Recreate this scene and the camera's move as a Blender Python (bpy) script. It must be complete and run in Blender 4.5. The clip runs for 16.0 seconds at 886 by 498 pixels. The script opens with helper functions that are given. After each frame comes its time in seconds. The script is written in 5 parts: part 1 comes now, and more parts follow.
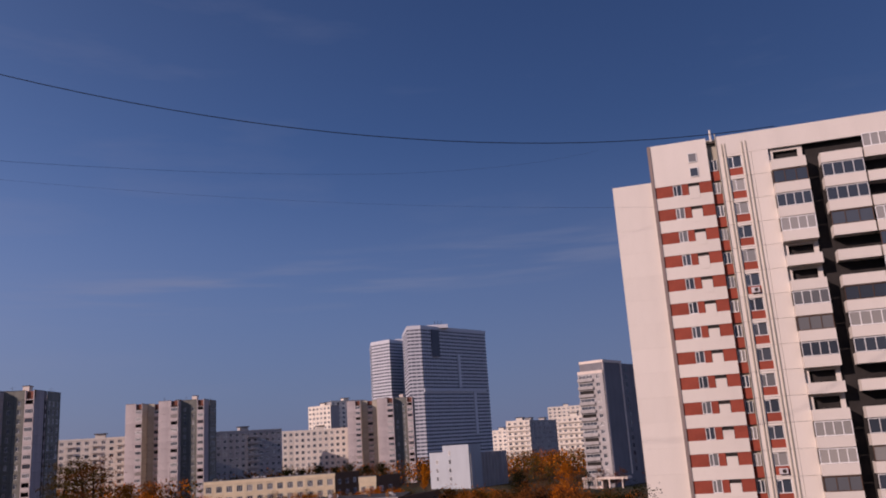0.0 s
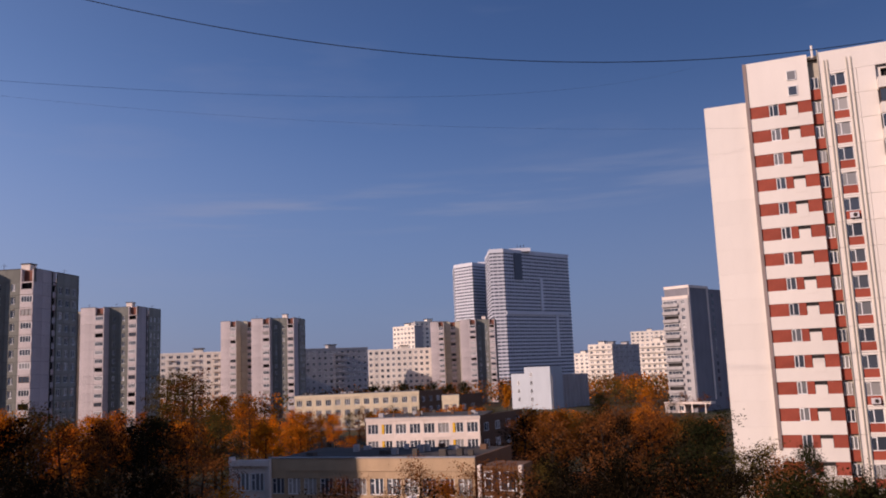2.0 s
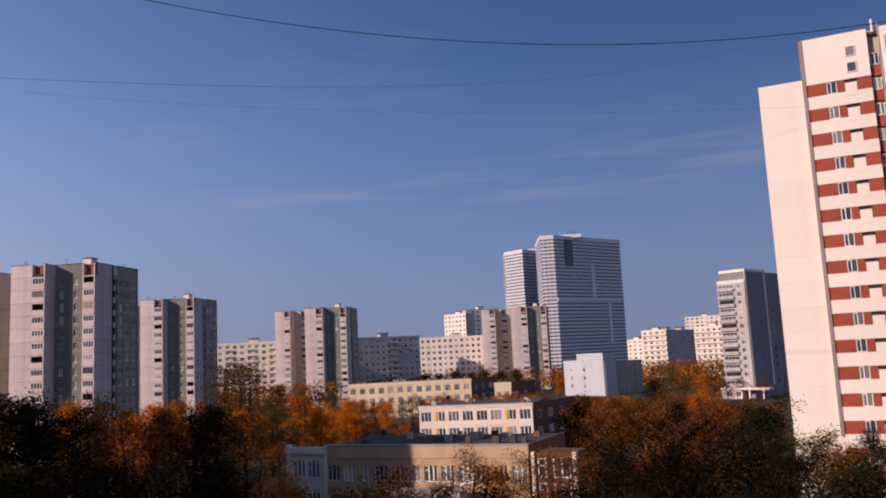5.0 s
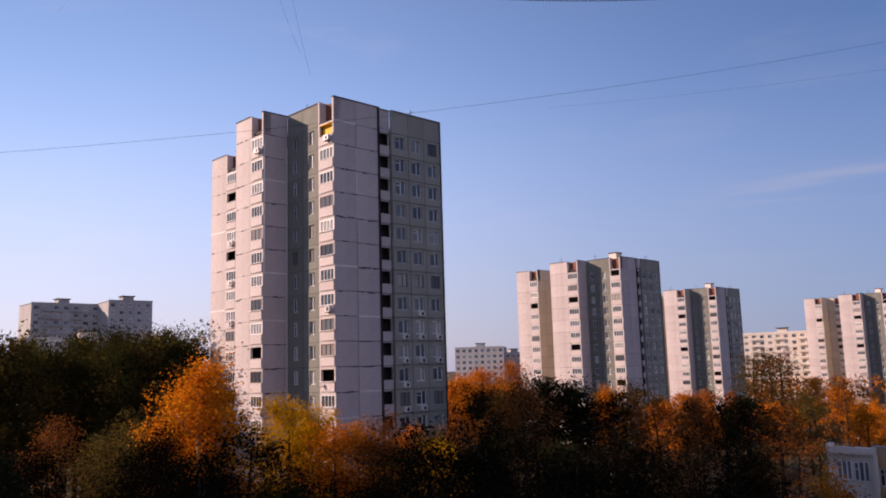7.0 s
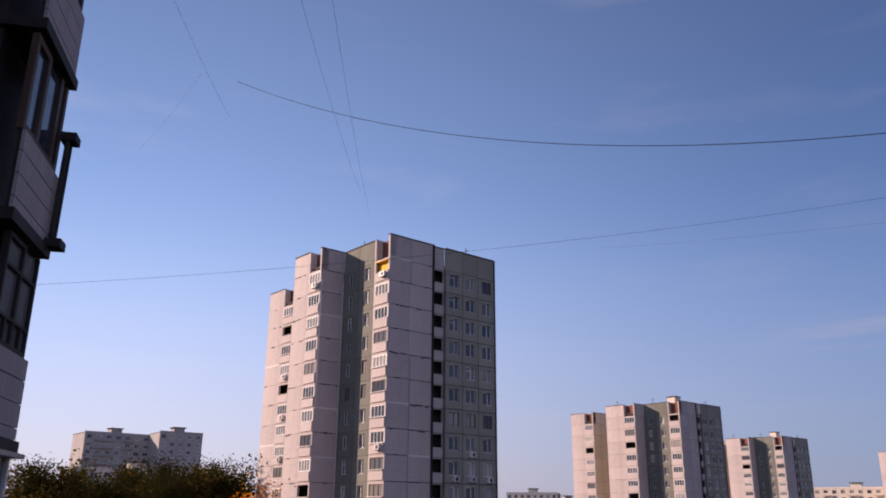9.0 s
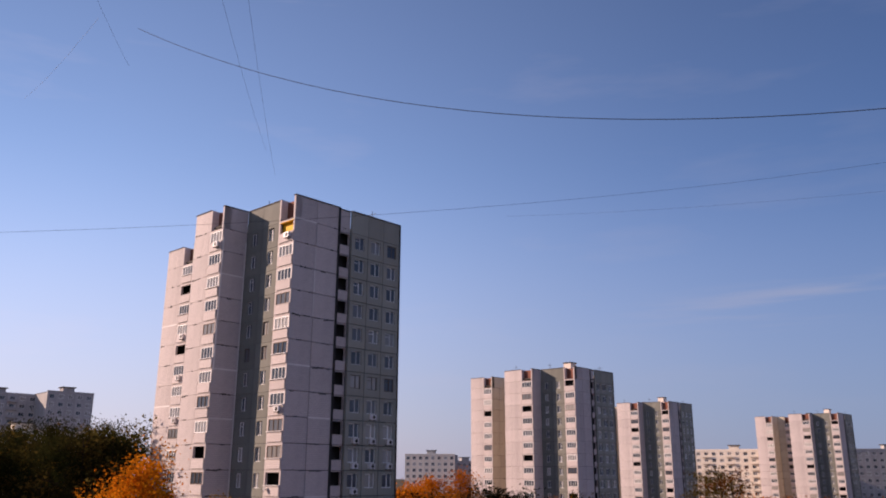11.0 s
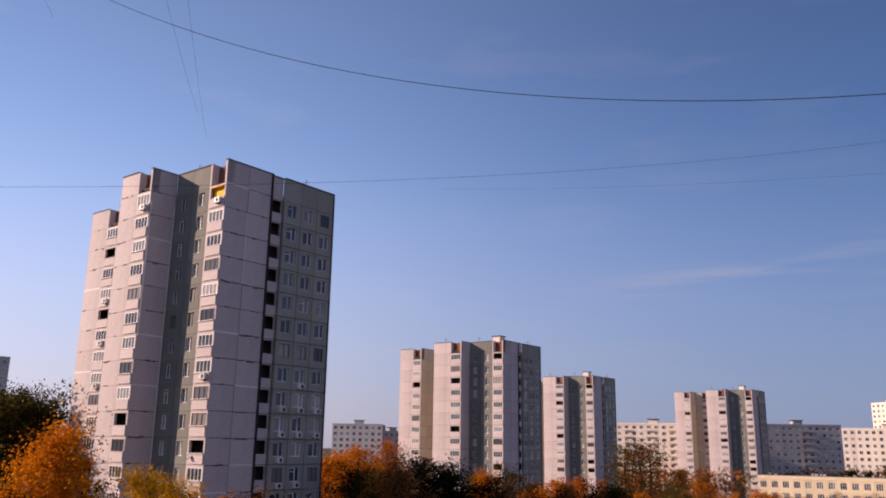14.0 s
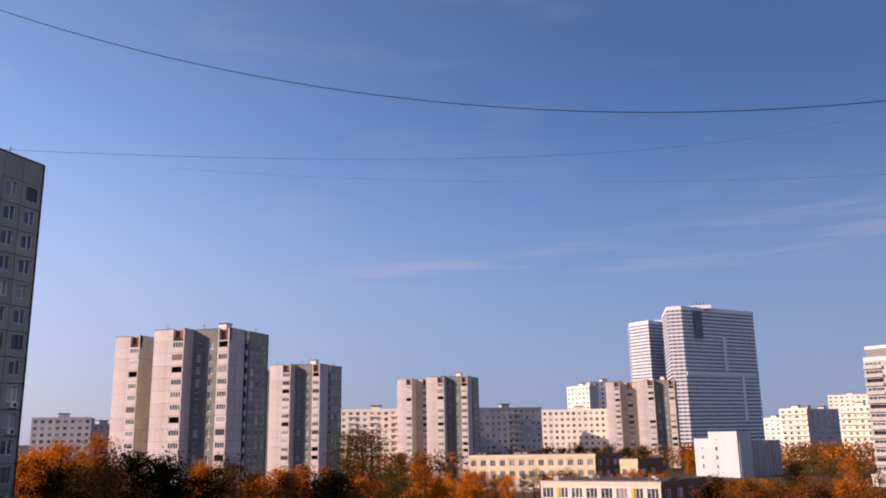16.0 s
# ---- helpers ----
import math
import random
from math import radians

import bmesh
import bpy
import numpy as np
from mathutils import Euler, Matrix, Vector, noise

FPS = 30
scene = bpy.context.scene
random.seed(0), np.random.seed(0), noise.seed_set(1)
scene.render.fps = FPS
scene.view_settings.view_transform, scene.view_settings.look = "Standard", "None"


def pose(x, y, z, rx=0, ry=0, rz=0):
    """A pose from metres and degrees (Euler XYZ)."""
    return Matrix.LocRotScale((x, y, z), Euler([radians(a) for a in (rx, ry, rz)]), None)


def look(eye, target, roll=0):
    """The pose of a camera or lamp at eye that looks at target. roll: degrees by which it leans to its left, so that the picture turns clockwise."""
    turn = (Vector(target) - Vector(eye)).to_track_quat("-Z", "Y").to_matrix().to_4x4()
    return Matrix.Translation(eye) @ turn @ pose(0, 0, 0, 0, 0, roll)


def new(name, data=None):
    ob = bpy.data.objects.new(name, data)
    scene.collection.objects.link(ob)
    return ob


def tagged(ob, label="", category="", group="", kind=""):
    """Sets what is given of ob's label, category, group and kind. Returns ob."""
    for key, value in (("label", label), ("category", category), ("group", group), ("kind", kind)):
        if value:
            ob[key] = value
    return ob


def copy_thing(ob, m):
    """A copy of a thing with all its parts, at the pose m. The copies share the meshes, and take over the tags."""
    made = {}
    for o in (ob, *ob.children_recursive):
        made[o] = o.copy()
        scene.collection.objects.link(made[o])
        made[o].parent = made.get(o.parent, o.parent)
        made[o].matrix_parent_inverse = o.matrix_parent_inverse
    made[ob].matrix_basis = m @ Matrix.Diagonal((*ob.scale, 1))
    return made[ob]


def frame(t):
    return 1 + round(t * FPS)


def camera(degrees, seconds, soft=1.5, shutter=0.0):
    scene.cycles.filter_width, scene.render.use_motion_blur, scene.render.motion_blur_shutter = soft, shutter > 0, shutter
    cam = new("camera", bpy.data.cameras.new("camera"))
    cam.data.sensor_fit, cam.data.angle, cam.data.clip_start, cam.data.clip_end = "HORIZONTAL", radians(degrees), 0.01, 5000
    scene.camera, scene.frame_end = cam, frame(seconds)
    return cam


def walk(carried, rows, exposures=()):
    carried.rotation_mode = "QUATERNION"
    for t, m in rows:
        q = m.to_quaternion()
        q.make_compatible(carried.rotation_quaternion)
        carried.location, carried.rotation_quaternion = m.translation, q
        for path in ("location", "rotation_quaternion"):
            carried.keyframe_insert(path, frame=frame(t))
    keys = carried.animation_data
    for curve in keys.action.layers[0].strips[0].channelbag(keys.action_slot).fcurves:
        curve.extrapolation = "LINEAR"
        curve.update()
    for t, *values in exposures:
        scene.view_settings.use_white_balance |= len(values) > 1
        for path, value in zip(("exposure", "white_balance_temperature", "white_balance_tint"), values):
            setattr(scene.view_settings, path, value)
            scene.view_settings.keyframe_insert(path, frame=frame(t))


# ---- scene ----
# ---------------------------------------------------------------- camera
EYE_Z = 18.0
cam = camera(57.13, 16.0, soft=1.9)
ROWS = [  # seconds, yaw, pitch, roll
    (0.0, -2.58, 13.40, 3.63), (0.5, 2.00, 12.26, 3.37), (1.0, 4.01, 10.42, 2.98), (1.5, 3.08, 9.35, 2.77),
    (2.0, 3.10, 8.30, 2.31), (2.5, 3.39, 8.19, 1.97), (3.0, 3.51, 8.29, 2.06), (3.2, 3.29, 8.29, 2.32),
    (5.3, 8.74, 7.44, 3.10), (5.5, 13.00, 7.55, 3.16), (6.0, 24.03, 7.84, 3.51), (6.5, 34.16, 7.22, 2.55),
    (7.0, 42.26, 8.29, 1.62), (7.5, 45.69, 10.85, 0.76), (7.8, 47.36, 11.05, 0.26), (8.0, 47.40, 10.94, 0.21), (8.2, 46.38, 12.38, 0.08),
    (8.5, 46.24, 14.82, -0.14),
    (9.0, 45.66, 17.98, -0.39), (9.5, 43.83, 19.26, 0.03), (10.0, 40.51, 18.32, 0.07), (10.2, 39.99, 16.24, 0.34),
    (12.3, 37.28, 14.79, -0.96), (12.5, 36.54, 14.41, -0.78), (13.0, 35.33, 13.60, -0.96), (13.5, 35.45, 14.15, -0.76),
    (14.0, 33.82, 13.58, -0.87), (14.5, 28.84, 13.91, -0.66), (15.0, 23.05, 14.30, -0.57), (15.5, 16.89, 13.84, 1.77),
    (16.0, 15.09, 12.75, 0.96),
]
EXPOSURES = [
    (0.0, -0.44, 6250, 33), (0.8, -0.40, 6250, 32), (2.0, -0.06, 6400, 29), (3.2, 0.0, 6400, 28), (5.5, 0.06, 6600, 28),
    (7.0, 0.52, 6900, 29), (8.0, 0.43, 6900, 29), (9.0, 0.40, 6900, 29), (10.0, 0.37, 6900, 28), (12.5, 0.38, 6900, 29),
    (14.0, 0.38, 6900, 29), (15.0, 0.42, 6850, 27), (16.0, 0.60, 6800, 27),
]
walk(cam, [(t, pose(0, 0, EYE_Z, 90 + pitch, roll, yaw)) for t, yaw, pitch, roll in ROWS], EXPOSURES)

# ---------------------------------------------------------------- light
SUN_AZ, SUN_EL = 124.0, 22.0        # degrees to the left of straight ahead; height
sun_dir = Vector((-math.sin(radians(SUN_AZ)) * math.cos(radians(SUN_EL)), math.cos(radians(SUN_AZ)) * math.cos(radians(SUN_EL)), math.sin(radians(SUN_EL))))
sun_data = bpy.data.lights.new("sun", "SUN")
sun_data.energy, sun_data.angle, sun_data.color = 5.0, radians(0.53), (1.0, 0.84, 0.665)
sun = new("sun", sun_data)
sun.matrix_basis = look(sun_dir * 300, (0, 0, 0))

world = bpy.data.worlds.new("sky")
scene.world = world
world.use_nodes = True
wn, wl = world.node_tree.nodes, world.node_tree.links
wn.clear()
sky = wn.new("ShaderNodeTexSky")
sky.sky_type, sky.sun_disc = "NISHITA", False
sky.sun_elevation, sky.sun_rotation = radians(SUN_EL), radians(SUN_AZ)
sky.altitude, sky.air_density, sky.dust_density, sky.ozone_density = 150, 1.1, 0.5, 5.5
# thin streaks of high cloud, stretched along the horizon
wtc = wn.new("ShaderNodeTexCoord")
wmap = wn.new("ShaderNodeMapping")
wmap.inputs["Scale"].default_value = (2.2, 2.2, 11.0)
wmap.inputs["Rotation"].default_value = (0.0, 0.10, 0.0)
wnoise = wn.new("ShaderNodeTexNoise")
wnoise.inputs["Scale"].default_value, wnoise.inputs["Detail"].default_value, wnoise.inputs["Roughness"].default_value = 1.7, 6.0, 0.55
wramp = wn.new("ShaderNodeValToRGB")
wramp.color_ramp.elements[0].position, wramp.color_ramp.elements[1].position = 0.56, 0.80
wramp.color_ramp.elements[0].color, wramp.color_ramp.elements[1].color = (0, 0, 0, 1), (0.12, 0.12, 0.12, 1)
wmix = wn.new("ShaderNodeMixRGB")
wmix.inputs["Color2"].default_value = (4.4, 4.7, 5.4, 1)
wbg = wn.new("ShaderNodeBackground")
wbg.inputs["Strength"].default_value = 0.164
wout = wn.new("ShaderNodeOutputWorld")
wl.new(wtc.outputs["Generated"], wmap.inputs["Vector"])
wl.new(wmap.outputs["Vector"], wnoise.inputs["Vector"])
wl.new(wnoise.outputs["Fac"], wramp.inputs["Fac"])
wsep = wn.new("ShaderNodeSeparateXYZ")
wl.new(wtc.outputs["Generated"], wsep.inputs["Vector"])


def sky_math(operation, a, b=None, c=None):
    node = wn.new("ShaderNodeMath")
    node.operation = operation
    for socket, value in zip(node.inputs, (a, b, c)):
        if isinstance(value, (int, float)):
            socket.default_value = value
        elif value is not None:
            wl.new(value, socket)
    return node.outputs["Value"]


def sky_range(value, a, b):
    node = wn.new("ShaderNodeMapRange")
    node.interpolation_type = "SMOOTHSTEP"
    node.inputs["From Min"].default_value, node.inputs["From Max"].default_value = a, b
    wl.new(value, node.inputs["Value"])
    return node.outputs["Result"]


# a low bank of drawn-out cirrus, rising a little to one side
streaks = wn.new("ShaderNodeTexNoise")
streaks.inputs["Scale"].default_value, streaks.inputs["Detail"].default_value = 2.6, 7.0
stretch = wn.new("ShaderNodeMapping")
stretch.inputs["Scale"].default_value = (1.6, 1.6, 20.0)
stretch.inputs["Rotation"].default_value = (0.0, -0.06, 0.0)
stretch.inputs["Location"].default_value = (0.35, 0.0, 0.4)
wl.new(wtc.outputs["Generated"], stretch.inputs["Vector"])
wl.new(stretch.outputs["Vector"], streaks.inputs["Vector"])
level = sky_math("SUBTRACT", sky_math("MULTIPLY_ADD", wsep.outputs["X"], -0.06, wsep.outputs["Z"]), 0.205)
bank = sky_math("SUBTRACT", 1.0, sky_range(sky_math("ABSOLUTE", level), 0.004, 0.045))
bank = sky_math("MULTIPLY", bank, sky_range(wsep.outputs["Y"], 0.86, 0.96))
bank = sky_math("MULTIPLY", sky_math("MULTIPLY", bank, sky_range(streaks.outputs["Fac"], 0.42, 0.68)), 0.42)
wl.new(sky_math("ADD", wramp.outputs["Color"], bank), wmix.inputs["Fac"])
whaze = wn.new("ShaderNodeMapRange")
whaze.interpolation_type = "SMOOTHSTEP"
whaze.inputs["From Min"].default_value, whaze.inputs["From Max"].default_value = 0.0, 0.38
whaze.inputs["To Min"].default_value, whaze.inputs["To Max"].default_value = 0.75, 0.0
wl.new(wsep.outputs["Z"], whaze.inputs["Value"])
wveil = wn.new("ShaderNodeMixRGB")
wveil.inputs["Color2"].default_value = (2.75, 3.35, 4.9, 1)
wl.new(whaze.outputs["Result"], wveil.inputs["Fac"])
wl.new(sky.outputs["Color"], wveil.inputs["Color1"])
wl.new(wveil.outputs["Color"], wmix.inputs["Color1"])
# the air glows towards the sun and is deepest about square to it
wdot = wn.new("ShaderNodeVectorMath")
wdot.operation = "DOT_PRODUCT"
wdot.inputs[1].default_value = sun_dir
wl.new(wtc.outputs["Generated"], wdot.inputs[0])
wglow = wn.new("ShaderNodeMapRange")
wglow.inputs["From Min"].default_value = -1.0
wl.new(wdot.outputs["Value"], wglow.inputs["Value"])
wlobe = wn.new("ShaderNodeValToRGB")
wlobe.color_ramp.interpolation = "B_SPLINE"
lobe = wlobe.color_ramp.elements
lobe[0].position, lobe[0].color = 0.0, (0.40, 0.43, 0.47, 1)
lobe[1].position, lobe[1].color = 1.0, (1.0, 0.9, 0.82, 1)
for at_dot, tone in ((0.32, (0.315, 0.385, 0.45)), (0.50, (0.50, 0.48, 0.485)), (0.64, (0.71, 0.63, 0.59)), (0.78, (0.92, 0.78, 0.70))):
    lobe.new(at_dot).color = (*tone, 1)
wl.new(wglow.outputs["Result"], wlobe.inputs["Fac"])
wtimes = wn.new("ShaderNodeMixRGB")
wtimes.blend_type = "MULTIPLY"
wtimes.inputs["Fac"].default_value = 1.0
wl.new(wmix.outputs["Color"], wtimes.inputs["Color1"])
wl.new(wlobe.outputs["Color"], wtimes.inputs["Color2"])
wl.new(wtimes.outputs["Color"], wbg.inputs["Color"])
wl.new(wbg.outputs["Background"], wout.inputs["Surface"])


# ---------------------------------------------------------------- materials
def material(name, colour, rough=0.8, spread=0.18, scale=0.5, fine=14.0, bump=0.15, per_object=0.08, metallic=0.0,
             second=None, streaks=0.0, coord="Object", translucent=0.0, tiles=0.0, leaf=False):
    """Paint or stone with stains (scale) and grain (fine), each object a little lighter or darker."""
    m = bpy.data.materials.new(name)
    m.use_nodes = True
    n, l = m.node_tree.nodes, m.node_tree.links
    bsdf = n["Principled BSDF"]
    tc = n.new("ShaderNodeTexCoord")
    big = n.new("ShaderNodeTexNoise")
    big.inputs["Scale"].default_value, big.inputs["Detail"].default_value = scale, 5.0
    small = n.new("ShaderNodeTexNoise")
    small.inputs["Scale"].default_value, small.inputs["Detail"].default_value = fine, 4.0
    src = tc.outputs[coord]
    l.new(src, small.inputs["Vector"])
    if streaks:
        mp = n.new("ShaderNodeMapping")
        mp.inputs["Scale"].default_value = (1.0, 1.0, 1.0 / (1.0 + streaks))
        l.new(src, mp.inputs["Vector"])
        l.new(mp.outputs["Vector"], big.inputs["Vector"])
    else:
        l.new(src, big.inputs["Vector"])
    mix = n.new("ShaderNodeMixRGB")
    other = second or tuple(c * 0.55 for c in colour)
    mix.inputs["Color1"].default_value, mix.inputs["Color2"].default_value = (*colour, 1), (*other, 1)
    ramp = n.new("ShaderNodeMapRange")
    ramp.inputs["From Min"].default_value, ramp.inputs["From Max"].default_value = 0.38, 0.72
    ramp.inputs["To Max"].default_value = min(1.0, spread * 3.0) if second is None else 1.0
    l.new(big.outputs["Fac"], ramp.inputs["Value"])
    l.new(ramp.outputs["Result"], mix.inputs["Fac"])
    info = n.new("ShaderNodeObjectInfo")
    vary = n.new("ShaderNodeMapRange")
    vary.inputs["To Min"].default_value, vary.inputs["To Max"].default_value = 1.0 - per_object, 1.0 + per_object
    l.new(info.outputs["Random"], vary.inputs["Value"])
    grain = n.new("ShaderNodeMapRange")
    grain.inputs["To Min"].default_value, grain.inputs["To Max"].default_value = 1.0 - spread, 1.0 + spread
    if leaf:
        island = n.new("ShaderNodeNewGeometry")
        l.new(island.outputs["Random Per Island"], grain.inputs["Value"])
    else:
        l.new(small.outputs["Fac"], grain.inputs["Value"])
    times = n.new("ShaderNodeMath")
    times.operation = "MULTIPLY"
    l.new(vary.outputs["Result"], times.inputs[0])
    l.new(grain.outputs["Result"], times.inputs[1])
    scaled = n.new("ShaderNodeVectorMath")
    scaled.operation = "SCALE"
    l.new(mix.outputs["Color"], scaled.inputs[0])
    l.new(times.outputs["Value"], scaled.inputs["Scale"])
    if tiles:
        # rows of small facing tiles, x along the wall and z up
        parts = n.new("ShaderNodeSeparateXYZ")
        flat = n.new("ShaderNodeCombineXYZ")
        along = n.new("ShaderNodeMath")
        l.new(src, parts.inputs["Vector"])
        l.new(parts.outputs["X"], along.inputs[0])
        l.new(parts.outputs["Y"], along.inputs[1])
        l.new(along.outputs["Value"], flat.inputs["X"])
        l.new(parts.outputs["Z"], flat.inputs["Y"])
        brick = n.new("ShaderNodeTexBrick")
        brick.inputs["Scale"].default_value = 1.0
        brick.inputs["Brick Width"].default_value, brick.inputs["Row Height"].default_value = 0.45, 0.20
        brick.inputs["Mortar Size"].default_value, brick.inputs["Mortar Smooth"].default_value = 0.022, 0.3
        brick.inputs["Color1"].default_value, brick.inputs["Color2"].default_value = (1, 1, 1, 1), (0.9, 0.9, 0.91, 1)
        brick.inputs["Mortar"].default_value = (1 - tiles, 1 - tiles, 1 - tiles, 1)
        l.new(flat.outputs["Vector"], brick.inputs["Vector"])
        rows_of = n.new("ShaderNodeVectorMath")
        rows_of.operation = "MULTIPLY"
        l.new(scaled.outputs["Vector"], rows_of.inputs[0])
        l.new(brick.outputs["Color"], rows_of.inputs[1])
        scaled = rows_of
    l.new(scaled.outputs["Vector"], bsdf.inputs["Base Color"])
    bsdf.inputs["Roughness"].default_value, bsdf.inputs["Metallic"].default_value = rough, metallic
    bsdf.inputs["Specular IOR Level"].default_value = 0.3
    if bump:
        b = n.new("ShaderNodeBump")
        b.inputs["Strength"].default_value, b.inputs["Distance"].default_value = bump, 0.03
        l.new(small.outputs["Fac"], b.inputs["Height"])
        l.new(b.outputs["Normal"], bsdf.inputs["Normal"])
    if translucent:
        tr = n.new("ShaderNodeBsdfTranslucent")
        l.new(scaled.outputs["Vector"], tr.inputs["Color"])
        ms = n.new("ShaderNodeMixShader")
        ms.inputs["Fac"].default_value = translucent
        l.new(bsdf.outputs["BSDF"], ms.inputs[1])
        l.new(tr.outputs["BSDF"], ms.inputs[2])
        l.new(ms.outputs["Shader"], n["Material Output"].inputs["Surface"])
    return m


def glass_material(name, colour, rough=0.05):
    """Window glass over an unlit room: a dark, polished dielectric, with paleness for curtains and painted-in
    reflections varying pane by pane.
    """
    m = bpy.data.materials.new(name)
    m.use_nodes = True
    n, l = m.node_tree.nodes, m.node_tree.links
    bsdf = n["Principled BSDF"]
    info = n.new("ShaderNodeObjectInfo")
    ramp = n.new("ShaderNodeValToRGB")
    e = ramp.color_ramp.elements
    e[0].position, e[0].color = 0.0, (*colour, 1)
    # pale end: curtains, and bright facades' reflection put into the base colour
    e[1].position, e[1].color = 1.0, (0.34, 0.315, 0.29, 1)
    mid = e.new(0.45)
    mid.color = (colour[0] * 1.5, colour[1] * 1.5, colour[2] * 1.5, 1)
    l.new(info.outputs["Random"], ramp.inputs["Fac"])
    l.new(ramp.outputs["Color"], bsdf.inputs["Base Color"])
    bsdf.inputs["Roughness"].default_value = rough
    bsdf.inputs["IOR"].default_value = 1.52
    return m


M_PALE = material("pale_tile_panel", (0.58, 0.495, 0.475), 0.75, 0.14, 0.45, 9.0, per_object=0.06, streaks=3.0, tiles=0.35)
# greenish render, darkened to carry the recessed bay's shade
M_GREEN = material("greenish_render_bay_shade", (0.19, 0.185, 0.16), 0.85, 0.18, 0.5, 8.0, per_object=0.09, streaks=2.0)
M_SAND = material("sand_render_panel", (0.42, 0.375, 0.30), 0.85, 0.14, 0.4, 8.0, streaks=2.0)
# near-black for joints and for the shade painted inside loggias and recesses
M_CORE = material("dark_joint_and_recess", (0.035, 0.03, 0.028), 0.95, 0.2, 0.8, 6.0, per_object=0.0)
M_ROOF = material("bitumen_roofing", (0.085, 0.07, 0.06), 0.9, 0.25, 0.3, 6.0)
M_RED_RECESS = material("brown_red_loggia_paint", (0.20, 0.075, 0.05), 0.85, 0.2, 0.6, 7.0)
M_FRAME = material("white_window_frame", (0.74, 0.72, 0.70), 0.5, 0.06, 0.8, 10.0, bump=0.0, per_object=0.25)
M_WOOD_FRAME = material("brown_wood_frame", (0.10, 0.055, 0.035), 0.6, 0.2, 1.0, 20.0, per_object=0.2)
M_GLASS = glass_material("window_glass", (0.035, 0.042, 0.055))
M_PINK = material("pink_white_panel", (0.71, 0.64, 0.57), 0.75, 0.07, 0.25, 8.0, per_object=0.03, streaks=3.0)
M_BRICK_RED = material("brick_red_panel", (0.30, 0.062, 0.035), 0.8, 0.15, 0.7, 9.0, per_object=0.07)
M_GREY_PANEL = material("grey_concrete_panel", (0.40, 0.37, 0.36), 0.85, 0.14, 0.4, 8.0, streaks=2.0)
# grey darkened and cooled for a wall turned from the sun
M_SHADE_SIDE = material("shade_toned_grey_render", (0.20, 0.19, 0.205), 0.85, 0.14, 0.4, 8.0, streaks=2.0)
M_CREAM = material("cream_panel", (0.76, 0.67, 0.57), 0.8, 0.1, 0.3, 7.0, streaks=2.0)
M_WHITE_BAND = material("white_facade_band", (0.56, 0.56, 0.60), 0.6, 0.06, 0.2, 5.0, per_object=0.03)
M_DARK_BAND = material("dark_glazing_band", (0.10, 0.105, 0.135), 0.25, 0.1, 0.2, 5.0, bump=0.0, per_object=0.1)
M_BLUE_WHITE = material("pale_blue_render", (0.43, 0.455, 0.485), 0.8, 0.07, 0.3, 7.0, streaks=2.0)
M_SCHOOL_WHITE = material("white_pink_render", (0.72, 0.60, 0.52), 0.8, 0.1, 0.4, 8.0, streaks=1.0)
M_SCHOOL_TAN = material("tan_brick_render", (0.44, 0.30, 0.18), 0.85, 0.15, 0.5, 9.0, streaks=1.0)
M_SCHOOL_BROWN = material("brown_brick_render", (0.16, 0.085, 0.05), 0.85, 0.15, 0.5, 9.0)
M_SCHOOL_YELLOW = material("pale_yellow_render", (0.78, 0.63, 0.42), 0.85, 0.1, 0.4, 8.0)
M_SEALANT = material("dark_joint_sealant", (0.09, 0.08, 0.078), 0.9, 0.25, 1.5, 12.0)
M_REPAIR = material("pale_joint_repair", (0.66, 0.61, 0.585), 0.8, 0.1, 1.0, 10.0)
M_YELLOW = material("yellow_panel", (0.75, 0.42, 0.02), 0.7, 0.08, 0.4, 8.0)
M_METAL = material("galvanised_metal", (0.36, 0.36, 0.37), 0.45, 0.12, 1.0, 20.0, metallic=0.7)
M_BLACK = material("black_cable_sheath", (0.012, 0.012, 0.014), 0.6, 0.1, 2.0, 30.0, bump=0.0)
M_CORRUGATED = material("weathered_white_cladding", (0.44, 0.38, 0.37), 0.7, 0.16, 2.5, 25.0, per_object=0.06, streaks=4.0)
# dark rusty metal; also the painted shade inside the balconies
M_RUST_AND_RECESS = material("dark_rust_and_recess", (0.045, 0.032, 0.028), 0.7, 0.25, 3.0, 30.0)
M_PLASTER = material("brown_facade_plaster", (0.27, 0.21, 0.19), 0.9, 0.2, 1.2, 20.0, streaks=3.0)
M_TANWOOD = material("tan_plywood_sheet", (0.26, 0.15, 0.075), 0.7, 0.15, 1.5, 25.0, streaks=4.0)
M_WHITE_PVC = material("white_plastic_frame", (0.62, 0.58, 0.58), 0.4, 0.04, 2.0, 25.0, bump=0.0)
M_BARK = material("grey_brown_bark", (0.045, 0.032, 0.024), 0.95, 0.3, 1.5, 20.0)
M_BARK.node_tree.nodes["Principled BSDF"].inputs["Specular IOR Level"].default_value = 0.0
M_BIRCH = material("pale_birch_bark", (0.35, 0.31, 0.27), 0.9, 0.3, 2.5, 12.0)
M_GROUND = material("leaf_strewn_grass", (0.035, 0.038, 0.014), 0.95, 0.3, 0.09, 3.0, second=(0.10, 0.045, 0.012), bump=0.4)
M_ASPHALT = material("asphalt", (0.05, 0.05, 0.052), 0.9, 0.15, 0.3, 6.0)


